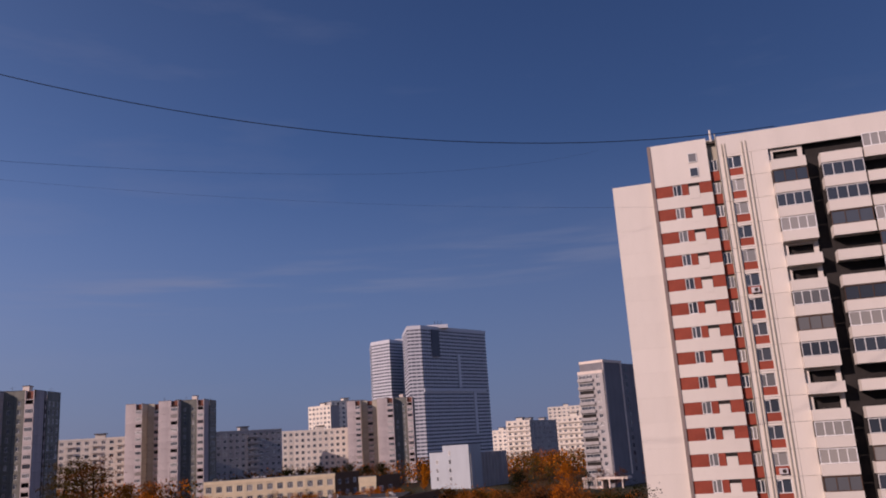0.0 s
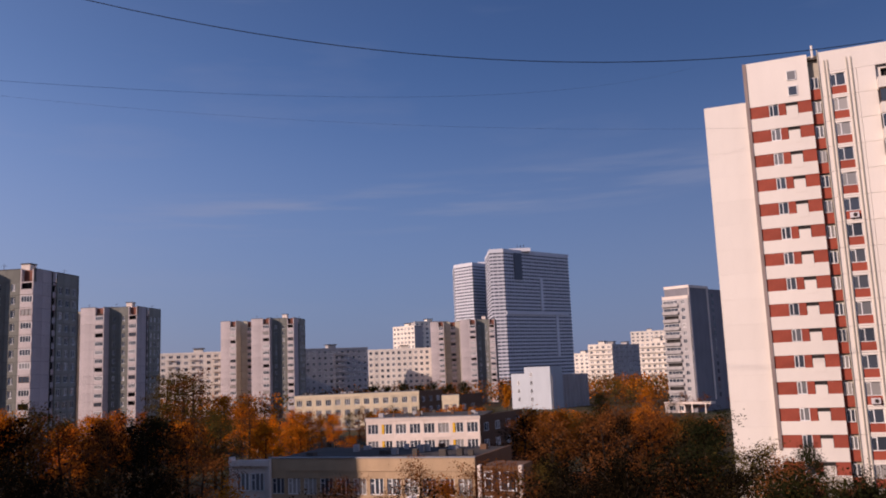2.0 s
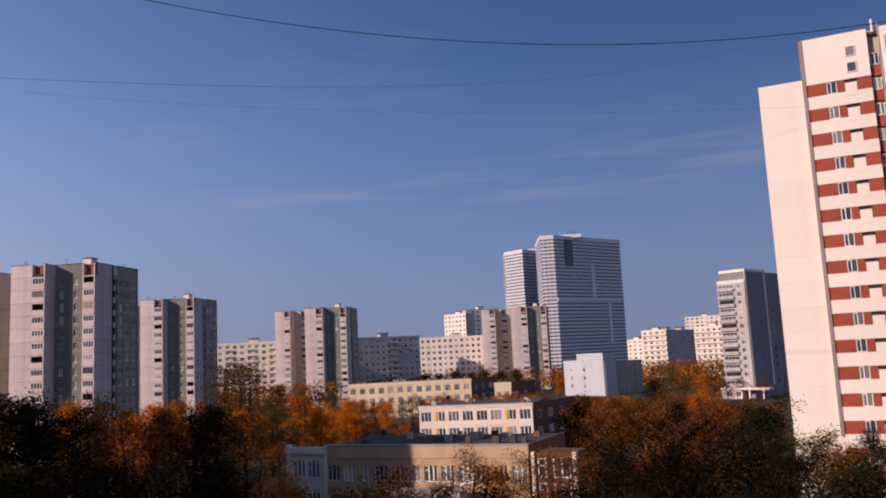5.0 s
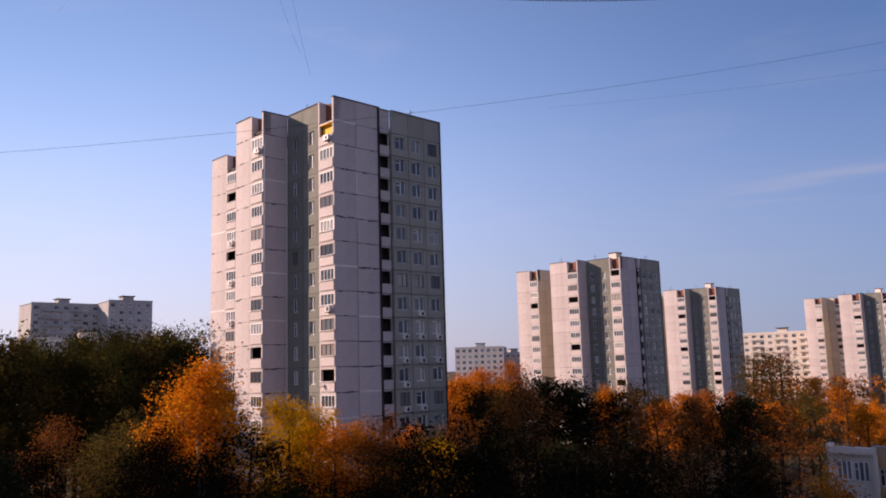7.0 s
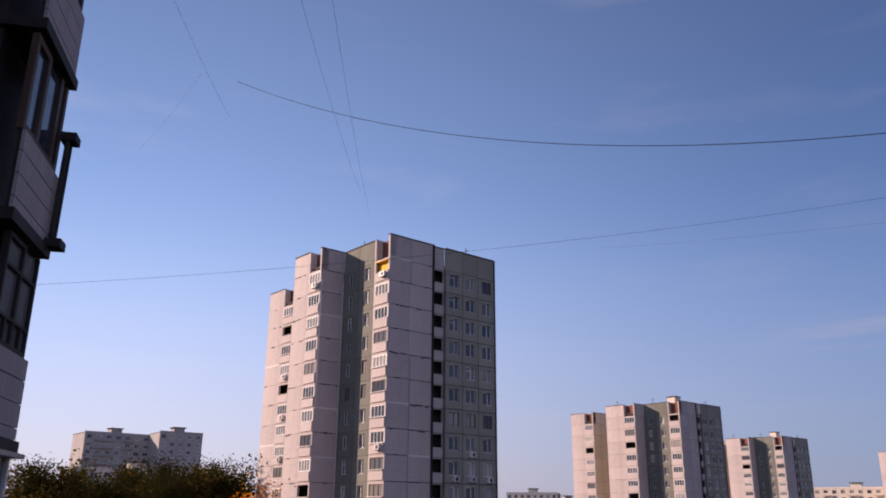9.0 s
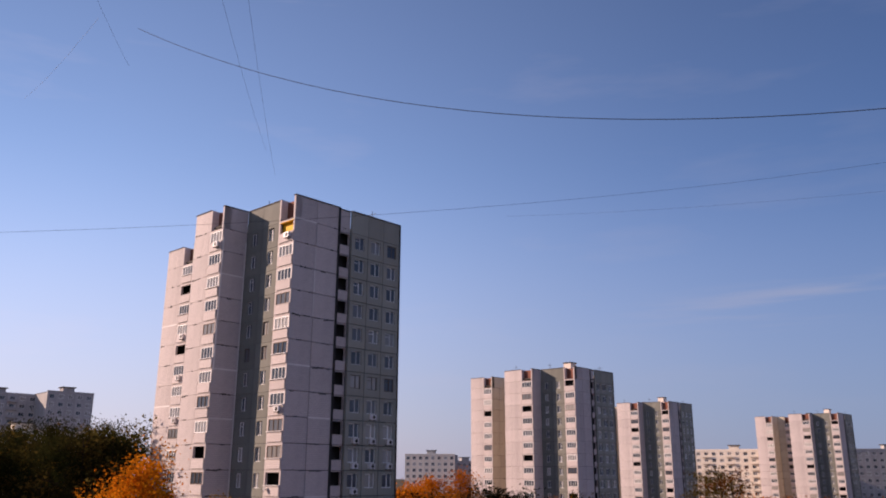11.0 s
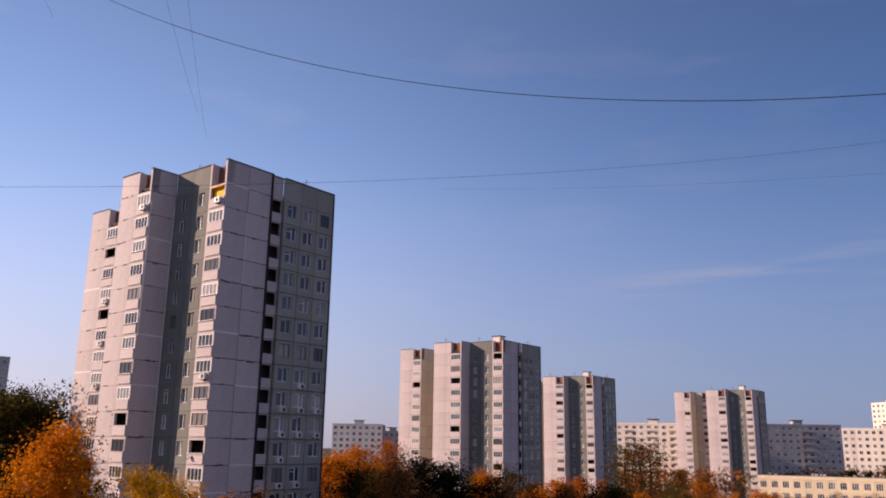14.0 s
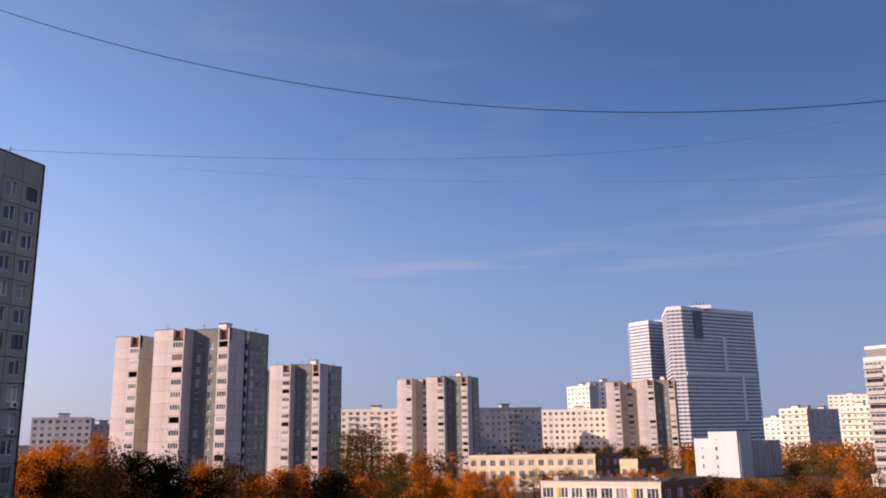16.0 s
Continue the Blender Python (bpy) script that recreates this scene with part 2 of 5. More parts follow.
def leaf_material(name, colour, other, translucent=0.35):
    """Leaves: each clump differs, each tree differs."""
    m = material(name, colour, 0.75, 0.42, 5.0, 2.2, bump=0.0, per_object=0.25, second=other, translucent=translucent, leaf=True)
    m.node_tree.nodes["Principled BSDF"].inputs["Specular IOR Level"].default_value = 0.0
    return m


M_LEAF = {
    "orange": leaf_material("orange_leaves", (0.58, 0.185, 0.010), (0.42, 0.10, 0.007)),
    "amber": leaf_material("amber_leaves", (0.62, 0.225, 0.010), (0.52, 0.14, 0.008)),
    "yellow": leaf_material("yellow_leaves", (0.60, 0.315, 0.006), (0.34, 0.18, 0.006)),
    "brown": leaf_material("russet_leaves", (0.22, 0.075, 0.018), (0.12, 0.045, 0.015)),
    "poplar": leaf_material("poplar_leaves", (0.026, 0.030, 0.009), (0.055, 0.038, 0.010)),
    # dark green, taken nearly to black for crowns standing in shade
    "dark": leaf_material("shade_toned_green_leaves", (0.016, 0.019, 0.008), (0.030, 0.026, 0.008), 0.15),
    "olive": leaf_material("olive_leaves", (0.075, 0.062, 0.016), (0.14, 0.07, 0.014)),
    # russet painted near-black: the yard's shade is in the leaf colour
    "shade": leaf_material("shade_toned_russet_leaves", (0.012, 0.008, 0.004), (0.008, 0.007, 0.004), 0.1),
}


# ---------------------------------------------------------------- mesh helpers
def add_box(bm, x0, x1, y0, y1, z0, z1, mat=0):
    v = [bm.verts.new(p) for p in ((x0, y0, z0), (x1, y0, z0), (x1, y1, z0), (x0, y1, z0), (x0, y0, z1), (x1, y0, z1), (x1, y1, z1), (x0, y1, z1))]
    for f in ((0, 1, 5, 4), (1, 2, 6, 5), (2, 3, 7, 6), (3, 0, 4, 7), (4, 5, 6, 7), (3, 2, 1, 0)):
        bm.faces.new([v[i] for i in f]).material_index = mat


def add_tube(bm, points, radii, sides=6, mat=0):
    rings = []
    for i, p in enumerate(points):
        a, b = points[max(0, i - 1)], points[min(len(points) - 1, i + 1)]
        axis = (Vector(b) - Vector(a)).normalized()
        side = axis.orthogonal().normalized()
        up = axis.cross(side)
        rings.append([bm.verts.new(Vector(p) + radii[i] * (math.cos(k * math.tau / sides) * side + math.sin(k * math.tau / sides) * up)) for k in range(sides)])
    for r, s in zip(rings, rings[1:]):
        for k in range(sides):
            bm.faces.new((r[k], r[(k + 1) % sides], s[(k + 1) % sides], s[k])).material_index = mat
    bm.faces.new(rings[-1]).material_index = mat
    bm.faces.new(list(reversed(rings[0]))).material_index = mat


def mesh_of(name, bm, *mats):
    me = bpy.data.meshes.new(name)
    bmesh.ops.recalc_face_normals(bm, faces=bm.faces)
    bm.to_mesh(me)
    bm.free()
    for m in mats:
        me.materials.append(m)
    return me


def part(name, bm, mat, parent, label="", at=None):
    """A mesh under a thing or a part. bm: a bmesh or a finished mesh to share."""
    me = bm if isinstance(bm, bpy.types.Mesh) else mesh_of(name, bm, *(mat if isinstance(mat, tuple) else (mat,)))
    ob = new(name, me)
    ob.parent = parent
    if at is not None:
        ob.matrix_basis = at
    if label:
        tagged(ob, label)
    return ob


def thing(name, m, label, category, group="", kind=""):
    ob = new(name)
    ob.empty_display_size = 0.5
    ob.matrix_basis = m
    return tagged(ob, label, category, group, kind)


def box_part(name, dims, mat, parent, label="", at=None):
    bm = bmesh.new()
    add_box(bm, *dims)
    return part(name, bm, mat, parent, label, at)


def face_pose(p0, p1, z=0.0):
    """Pose of a wall's plane: x along it from p0 to p1, y into the house, z up. Its outside is on the right of the way from p0 to p1."""
    d = Vector((p1[0] - p0[0], p1[1] - p0[1], 0))
    ux = d.normalized()
    return Matrix(((ux.x, -ux.y, 0, p0[0]), (ux.y, ux.x, 0, p0[1]), (0, 0, 1, z), (0, 0, 0, 1))), d.length


def at_xz(m, x, z, y=0.0):
    return m @ Matrix.Translation((x, y, z))


CACHE = {}


def add_lattice(bm, xs, zs, holes, y0, y1, mat=0):
    """A slab in the x-z plane between y0 and y1, divided at xs and zs, with the cells in holes left open."""
    nx, nz = len(xs) - 1, len(zs) - 1
    front = [[bm.verts.new((x, y0, z)) for z in zs] for x in xs]
    back = [[bm.verts.new((x, y1, z)) for z in zs] for x in xs]

    def solid(i, k):
        return 0 <= i < nx and 0 <= k < nz and (i, k) not in holes
    for i in range(nx):
        for k in range(nz):
            if not solid(i, k):
                continue
            made = [(front[i][k], front[i + 1][k], front[i + 1][k + 1], front[i][k + 1]), (back[i][k], back[i][k + 1], back[i + 1][k + 1], back[i + 1][k])]
            if not solid(i - 1, k):
                made.append((front[i][k], front[i][k + 1], back[i][k + 1], back[i][k]))
            if not solid(i + 1, k):
                made.append((front[i + 1][k], back[i + 1][k], back[i + 1][k + 1], front[i + 1][k + 1]))
            if not solid(i, k - 1):
                made.append((front[i][k], back[i][k], back[i + 1][k], front[i + 1][k]))
            if not solid(i, k + 1):
                made.append((front[i][k + 1], front[i + 1][k + 1], back[i + 1][k + 1], back[i][k + 1]))
            for f in made:
                bm.faces.new(f).material_index = mat
    bmesh.ops.delete(bm, geom=[v for v in bm.verts if not v.link_faces], context="VERTS")


def panel_mesh(w, h, hole, mat, floors=1, gap=0.03, thick=0.3):
    """A wall panel w by h with an opening (x0, x1, z0, z1) or none, one storey or several on top of one another."""
    key = ("panel", round(w, 3), round(h, 3), hole, mat.name, floors, gap, thick)
    if key not in CACHE:
        bm = bmesh.new()
        g = gap / 2
        if hole:
            a, b, c, d = hole
            zs, holes = [g], set()
            for f in range(floors):
                zs += [f * h + c, f * h + d]
                holes.add((1, 2 * f + 1))
            zs.append(floors * h - g)
            add_lattice(bm, [g, a, b, w - g], zs, holes, 0, thick)
        else:
            add_box(bm, g, w - g, 0, thick, g, floors * h - g)
        CACHE[key] = mesh_of("panel", bm, mat)
    return CACHE[key]


def frame_mesh(w, h, mat, leaves=(0.5,), bar=0.07, transom=0.0):
    key = ("frame", round(w, 3), round(h, 3), mat.name, leaves, bar, transom)
    if key not in CACHE:
        bm = bmesh.new()
        xs = [0, bar]
        for s in leaves:
            xs += [w * s - bar * 0.6, w * s + bar * 0.6]
        xs += [w - bar, w]
        zs = [0, bar] + ([h * transom, h * transom + bar * 0.8] if transom else []) + [h - bar, h]
        holes = set()
        for i in range(1, len(xs) - 1, 2):
            for k in range(1, len(zs) - 1):
                if k % 2 == 1 or i > 1:
                    holes.add((i, k))
        add_lattice(bm, xs, zs, holes, 0, 0.09)
        CACHE[key] = mesh_of("window_frame", bm, mat)
    return CACHE[key]


def pane_mesh(w, h):
    key = ("pane", round(w, 3), round(h, 3))
    if key not in CACHE:
        bm = bmesh.new()
        add_box(bm, 0.04, w - 0.04, 0.045, 0.065, 0.04, h - 0.04)
        CACHE[key] = mesh_of("pane", bm, M_GLASS)
    return CACHE[key]


def window(parent, m, w, h, frame=None, leaves=(0.5,), bar=0.07, transom=0.0, panes=True):
    ob = part("window", frame_mesh(w, h, frame or M_FRAME, leaves, bar, transom), None, parent, at=m)
    if panes:
        part("pane", pane_mesh(w, h), None, ob)
    return ob


def glazed_lattice(bm, xs, zs, y0, depth):
    """Bars at y0 with glass set back between them, in one connected sheet: even columns and rows are bars."""
    v = {}

    def vert(i, k, y):
        if (i, k, y) not in v:
            v[(i, k, y)] = bm.verts.new((xs[i], y, zs[k]))
        return v[(i, k, y)]
    y1 = y0 + depth
    for i in range(len(xs) - 1):
        for k in range(len(zs) - 1):
            c = ((i, k), (i + 1, k), (i + 1, k + 1), (i, k + 1))
            if i % 2 == 1 and k % 2 == 1:
                bm.faces.new([vert(a, b, y1) for a, b in c]).material_index = 1
                for p, q in zip(c, c[1:] + c[:1]):
                    bm.faces.new((vert(*p, y0), vert(*q, y0), vert(*q, y1), vert(*p, y1)))
            else:
                bm.faces.new([vert(a, b, y0) for a, b in c])


def far_window_mesh(w, h, mat=None):
    """A window seen from far off: its frame and glass in one piece."""
    key = ("far_window", round(w, 2), round(h, 2), (mat or M_FRAME).name)
    if key not in CACHE:
        bm = bmesh.new()
        glazed_lattice(bm, [0, 0.09, w * 0.55, w * 0.55 + 0.08, w - 0.09, w], [0, 0.09, h - 0.09, h], 0.04, 0.06)
        CACHE[key] = mesh_of("window", bm, mat or M_FRAME, M_GLASS)
    return CACHE[key]


def loggia_glazing_mesh(w, h, kind):
    """Glazing over a loggia's parapet: upright bars with dark glass set back between them."""
    key = ("glazing", round(w, 2), round(h, 2), kind)
    if key not in CACHE:
        bm = bmesh.new()
        n = 4 if kind != 1 else 3
        xs = []
        for i in range(n + 1):
            x = i * (w - 0.08) / n
            xs += [x, x + 0.08]
        glazed_lattice(bm, xs, [0, 0.08, h - 0.08, h], 0.0, 0.06)
        CACHE[key] = mesh_of("loggia_glazing", bm, (M_FRAME, M_WOOD_FRAME, M_FRAME)[kind], M_GLASS)
    return CACHE[key]


def ac_unit_mesh():
    if "ac" not in CACHE:
        bm = bmesh.new()
        add_box(bm, 0, 0.85, -0.36, -0.04, 0, 0.58)
        add_tube(bm, [(0.5, -0.375, 0.29), (0.5, -0.36, 0.29)], [0.22, 0.22], 10, 1)
        add_box(bm, 0.05, 0.10, -0.34, 0.0, -0.06, 0.0, 1)
        add_box(bm, 0.75, 0.80, -0.34, 0.0, -0.06, 0.0, 1)
        CACHE["ac"] = mesh_of("air_conditioner", bm, M_WHITE_PVC, M_RUST_AND_RECESS)
    return CACHE["ac"]


# ---------------------------------------------------------------- panel tower blocks
STOREY = 2.7
ATTIC = 2.6
# faces: start, end, panel material, bays (width, kind); kinds: b blank, w small window, W wide window, l loggia, s open stair balcony
TOWER_FACES = [  # the block that stands close has a narrower second face
    ((-33.3, 3.2), (-26.4, 3.2), "pale", [(4.0, "b"), (2.9, "l")]),
    ((-26.4, 3.2), (-26.4, 9.0), "sand", [(2.9, "b"), (2.9, "b")]),
    ((-26.4, 9.0), (-17.4, 9.0), "sand", [(2.6, "b"), (2.8, "l"), (3.6, "b")]),
    ((-17.4, -3.1), (-9.4, -3.1), "pale", [(4.8, "b"), (3.2, "l")]),
    ((-9.4, -3.1), (-9.4, 0.2), "pale", [(3.3, "b")]),
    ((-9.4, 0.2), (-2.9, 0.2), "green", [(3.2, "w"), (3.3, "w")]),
    ((-2.9, 0.0), (0.0, 0.0), "pale", [(2.9, "l")]),
    ((0.0, 0.0), (0.0, 6.4), "pale", [(3.1, "b"), (3.3, "b")]),
    ((-0.35, 6.4), (-0.35, 8.3), "pale", [(1.9, "s")]),
    ((0.0, 8.3), (0.0, 16.2), "green", [(2.6, "W"), (2.5, "W"), (2.8, "W")]),
]
WINDOWS = {"w": (1.05, 1.5, 0.85), "W": (1.5, 1.5, 0.85)}
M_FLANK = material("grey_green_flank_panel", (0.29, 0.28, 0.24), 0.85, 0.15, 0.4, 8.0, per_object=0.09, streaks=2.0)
SKINS = {"pale": M_PALE, "green": M_GREEN, "sand": M_SAND}


def dish_mesh():
    if "dish" not in CACHE:
        bm = bmesh.new()
        add_tube(bm, [(0, -0.12, 0), (0, -0.16, 0.01), (0, -0.26, 0.05)], [0.05, 0.17, 0.27], 12)
        add_tube(bm, [(0, 0.1, -0.1), (0, -0.14, 0)], [0.03, 0.03], 5, 1)
        add_tube(bm, [(0, -0.2, -0.3), (0, -0.6, 0.02)], [0.015, 0.03], 5, 1)
        CACHE["dish"] = mesh_of("satellite_dish", bm, M_GREY_PANEL, M_RUST_AND_RECESS)
    return CACHE["dish"]


def sill_mesh(w):
    key = ("sill", round(w, 2))
    if key not in CACHE:
        bm = bmesh.new()
        add_box(bm, -0.05, w + 0.05, -0.12, 0.14, 0, 0.07)
        CACHE[key] = mesh_of("loggia_sill", bm, M_WHITE_PVC)
    return CACHE[key]


def joint_repairs(tower, fm, x, width, floors, plinth, rnd, number):
    """Smears of dark sealant and pale mortar along the joints of one column of panels."""
    for f in range(1, floors + 1):
        z = plinth + f * STOREY
        if rnd.random() < 0.16:
            box_part("pale_joint", (x + 0.02, x + width - 0.02, -0.012, 0.02, z - 0.09, z + 0.09), M_REPAIR, tower, "", fm)
            continue
        for k in range(rnd.randint(1, 3)):
            w, h = rnd.uniform(0.25, 1.1), rnd.uniform(0.10, 0.22)
            a = x + rnd.uniform(0.05, max(0.1, width - w - 0.05))
            dz = rnd.uniform(-0.12, 0.02)
            bm = bmesh.new()
            bottom = [(a + w * i / 5, z + dz - h * rnd.uniform(0.1, 0.6)) for i in range(6)]
            above = [(a + w * i / 5, z + dz + h * rnd.uniform(0.2, 0.6)) for i in range(6)]
            ring = [bm.verts.new((px, -0.010 - 0.002 * k, pz)) for px, pz in bottom + above[::-1]]
            sheet = bm.faces.new(ring)
            out = bmesh.ops.extrude_face_region(bm, geom=[sheet])
            for v in out["geom"]:
                if isinstance(v, bmesh.types.BMVert):
                    v.co.y = 0.02
            part("sealant_patch", bm, M_SEALANT, tower, "", fm)
    if number == 7:
        for k in range(3):
            z = plinth + STOREY * (floors - 4 + k)
            box_part("pale_joint", (x + width - 0.06, x + width + 0.06, -0.014, 0.02, z + 0.1, z + STOREY - 0.1), M_REPAIR, tower, "", fm)


def tower_block(m, floors, plinth, label, detail):
    """A cross-shaped panel tower. detail: every panel and pane apart (for the block that stands close)."""
    rnd = random.Random(floors * 7 + int(detail))
    tower = thing("apartment_tower", m, label, "apartment building", "panel towers")
    faces = list(TOWER_FACES)
    west = -17.4
    if detail:
        west = -15.5
        faces[3] = ((west, -3.1), (-9.4, -3.1), "pale", [(3.3, "b"), (2.8, "l")])
        faces[2] = ((-26.4, 9.0), (west, 9.0), "sand", [(2.6, "b"), (2.8, "l"), (5.5, "b")])
    top = plinth + floors * STOREY
    # inner body, painted near-black and set back behind the panels so that joints and loggias read as dark
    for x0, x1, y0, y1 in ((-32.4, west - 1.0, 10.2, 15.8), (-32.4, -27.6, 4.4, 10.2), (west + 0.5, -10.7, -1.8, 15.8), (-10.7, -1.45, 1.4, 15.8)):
        box_part("inner_wall", (x0, x1, y0, y1, 0.0, top + 0.3), M_CORE, tower, "near-black body for dark joints and loggia shade")
    bm = bmesh.new()
    for x0, x1, y0, y1, dz in ((-32.95, west + 0.2, 9.35, 15.9, 0.30), (-32.95, -26.75, 3.55, 9.35, 0.30), (west + 0.35, -9.75, -2.75, 15.9, 0.34), (-9.75, -3.0, 0.55, 15.9, 0.32), (-3.0, -0.35, 1.3, 15.9, 0.30)):
        add_box(bm, x0, x1, y0, y1, top + dz, top + dz + 0.25)
    part("roof", bm, M_ROOF, tower, "flat grey bitumen roof")
    # outer walls that the walk never faces
    bm = bmesh.new()
    add_box(bm, -33.3, -33.0, 3.5, 15.9, 0, top + ATTIC)
    add_box(bm, -33.0, -0.31, 15.9, 16.2, 0, top + ATTIC - 0.2)
    add_box(bm, west, west + 0.3, -2.8, 8.99, 0, top + ATTIC)
    part("rear_wall", bm, M_PALE, tower)
    for number, (p0, p1, skin, bays) in enumerate(faces):
        fm, length = face_pose(p0, p1)
        x = 0.0
        for width, kind in bays:
            # flank takes the lighter green; recessed bays the one with shade in it
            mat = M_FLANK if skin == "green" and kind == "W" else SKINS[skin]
            ww, wh, sill = WINDOWS.get(kind, (0, 0, 0))
            hole = None
            if kind in WINDOWS:
                a = round((width - ww) / 2, 3)
                hole = (a, round(a + ww, 3), sill, round(sill + wh, 3))
            if kind == "l":
                hole = (0.25, round(width - 0.12, 3), 0.12, 2.45)
            if kind == "s":
                hole = (0.12, round(width - 0.1, 3), 1.1, 2.55)
            # plinth and attic
            part("plinth_panel", panel_mesh(width, plinth, None, mat), None, tower, at=at_xz(fm, x, 0))
            if kind != "l":
                part("parapet_panel", panel_mesh(width, ATTIC, None, mat), None, tower, at=at_xz(fm, x, top))
            else:
                box_part("parapet_panel", (0, 0.25, 0, 1.3, 0, ATTIC), mat, tower, at=at_xz(fm, x, top))
                box_part("loggia_recess", (0.25, width - 0.12, 0.9, 1.0, 0, ATTIC - 0.15), M_RED_RECESS, tower, "brown-red painted open recess", at_xz(fm, x, top))
                box_part("parapet_edge", (width - 0.12, width, 0, 1.0, 0, ATTIC), mat, tower, at=at_xz(fm, x, top))
            for f in range(floors):
                part("wall_panel", panel_mesh(width, STOREY, hole, mat, gap=(0.03 if p1[0] - p0[0] > 1 else 0.075) if detail else 0.05), None, tower, at=at_xz(fm, x, plinth + f * STOREY))
            if kind != "l":
                box_part("coping", (-0.02, width + 0.02, -0.07, 0.36, ATTIC, ATTIC + 0.09 + 0.006 * number), M_ROOF, tower, "", at_xz(fm, x, top))
            if detail and skin == "pale" and kind == "b":
                joint_repairs(tower, fm, x, width, floors, plinth, rnd, number)
            for f in range(floors):
                z = plinth + f * STOREY
                if kind in WINDOWS:
                    wm = at_xz(fm, x + hole[0], z + hole[2], 0.12)
                    if detail:
                        window(tower, wm, ww, wh, M_FRAME if rnd.random() < 0.88 else M_WOOD_FRAME, (0.55,), transom=0.7 if rnd.random() < 0.3 else 0.0)
                        if kind == "W" and f < 9 and rnd.random() < 0.36:
                            part("air_conditioner", ac_unit_mesh(), None, tower, "white outdoor air conditioner", at_xz(fm, x + hole[0] + 0.4, z + 0.2))
                    else:
                        part("window", far_window_mesh(ww, wh), None, tower, at=wm)
                elif kind == "l":
                    lw = hole[1] - hole[0]
                    key = ("loggia_front", round(lw, 2))
                    if key not in CACHE:
                        bm = bmesh.new()
                        add_box(bm, 0, lw, 0.0, 0.08, 0, 1.0)
                        add_box(bm, -0.02, lw + 0.02, -0.03, 0.12, 1.0, 1.06)
                        CACHE[key] = mesh_of("loggia_parapet", bm, M_PALE)
                    part("loggia_parapet", CACHE[key], None, tower, at=at_xz(fm, x + hole[0], z + 0.12, -0.10 if detail else -0.05))
                    r = rnd.random()
                    open_top = detail and f == floors - 1 and p0[0] == -2.9
                    if r < 0.86 and not open_top:
                        kind_g = 0 if r < 0.42 else (1 if r < 0.66 else 2)
                        part("loggia_glazing", loggia_glazing_mesh(lw, 1.27, kind_g), None, tower, at=at_xz(fm, x + hole[0], z + 1.18, 0.0))
                    if detail and rnd.random() < 0.22:
                        part("air_conditioner", ac_unit_mesh(), None, tower, "white outdoor air conditioner", at_xz(fm, x + hole[0] + 1.4, z + 0.45, -0.14))
                    if detail and f == 5 and number == 6:
                        part("satellite_dish", dish_mesh(), None, tower, "small grey satellite dish", at_xz(fm, x + hole[0] + 0.5, z + 0.75, -0.14))
                    if detail and rnd.random() < 0.4:
                        part("loggia_sill", sill_mesh(lw), None, tower, "", at_xz(fm, x + hole[0], z + 1.13, -0.12))
            x += width
    if detail:
        fm, _ = face_pose((-2.9, 0.0), (0.0, 0.0))
        box_part("painted_wall", (0.27, 2.76, 0.42, 0.5, top - 1.55, top - 0.28), M_YELLOW, tower, "yellow painted open loggia", fm)
        box_part("painted_soffit", (0.27, 2.76, -0.06, 0.42, top - 0.28, top - 0.2), M_YELLOW, tower, "yellow painted loggia soffit", fm)
        for px, py, low in ((-9.3, 0.06, 0.1), (-9.3, -2.95, 0.62)):
            bm = bmesh.new()
            add_tube(bm, [(px, py - 0.02, plinth + floors * STOREY * low), (px, py - 0.02, top - 1.2)], [0.07, 0.07], 6)
            part("downpipe", bm, M_REPAIR, tower, "pale downpipe in the corner")
    # roof fin, lift house and aerials
    fm, _ = face_pose((0.0, 6.2), (0.0, 6.5))
    box_part("pilaster", (0, 0.25, -0.12, 0.3, plinth, top + ATTIC + 0.1), M_CORE, tower, at=fm)
    box_part("pilaster", (0, 0.16, -0.10, 0.3, plinth, top + ATTIC + 0.05), M_CORE, tower, at=face_pose((0.0, 16.05), (0.0, 16.4))[0])
    house = box_part("lift_house", (-6.9, -4.9, 6.0, 8.2, top + 0.55, top + ATTIC + 1.9), M_SCHOOL_WHITE, tower, "pale lift motor house on the roof")
    box_part("cap", (-7.05, -4.75, 5.85, 8.35, top + ATTIC + 1.9, top + ATTIC + 2.1), M_ROOF, house)
    box_part("vent_shaft", (-14.6, -12.6, 8.0, 10.0, top + 0.55, top + ATTIC + 1.0), M_ROOF, tower)
    for ax, ay, ah in ((-8.0, 2.0, 1.6), (-16.0, -0.4, 1.5), (-1.2, 12.5, 1.3)):
        bm = bmesh.new()
        add_tube(bm, [(ax, ay, top + 0.4), (ax, ay, top + ATTIC + ah)], [0.06, 0.04], 5)
        add_box(bm, ax - 0.6, ax + 0.6, ay - 0.02, ay + 0.02, top + ATTIC + ah * 0.7, top + ATTIC + ah * 0.7 + 0.05)
        part("aerial", bm, M_BLACK, tower)
    return tower


near_tower = tower_block(pose(-66.6, 56.5, 0, 0, 0, -4), 16, 2.2, "sixteen-storey panel tower with pale tiled and greenish walls", True)
far_tower = tower_block(pose(-91.4, 160.2, 0, 0, 0, -4), 14, 1.0, "grey-pink panel tower above autumn trees", False)
for cx, cy in ((-111.2, 255.2), (-80.4, 339.0), (4.6, 413.0)):
    copy_thing(far_tower, pose(cx, cy, 0, 0, 0, -4))


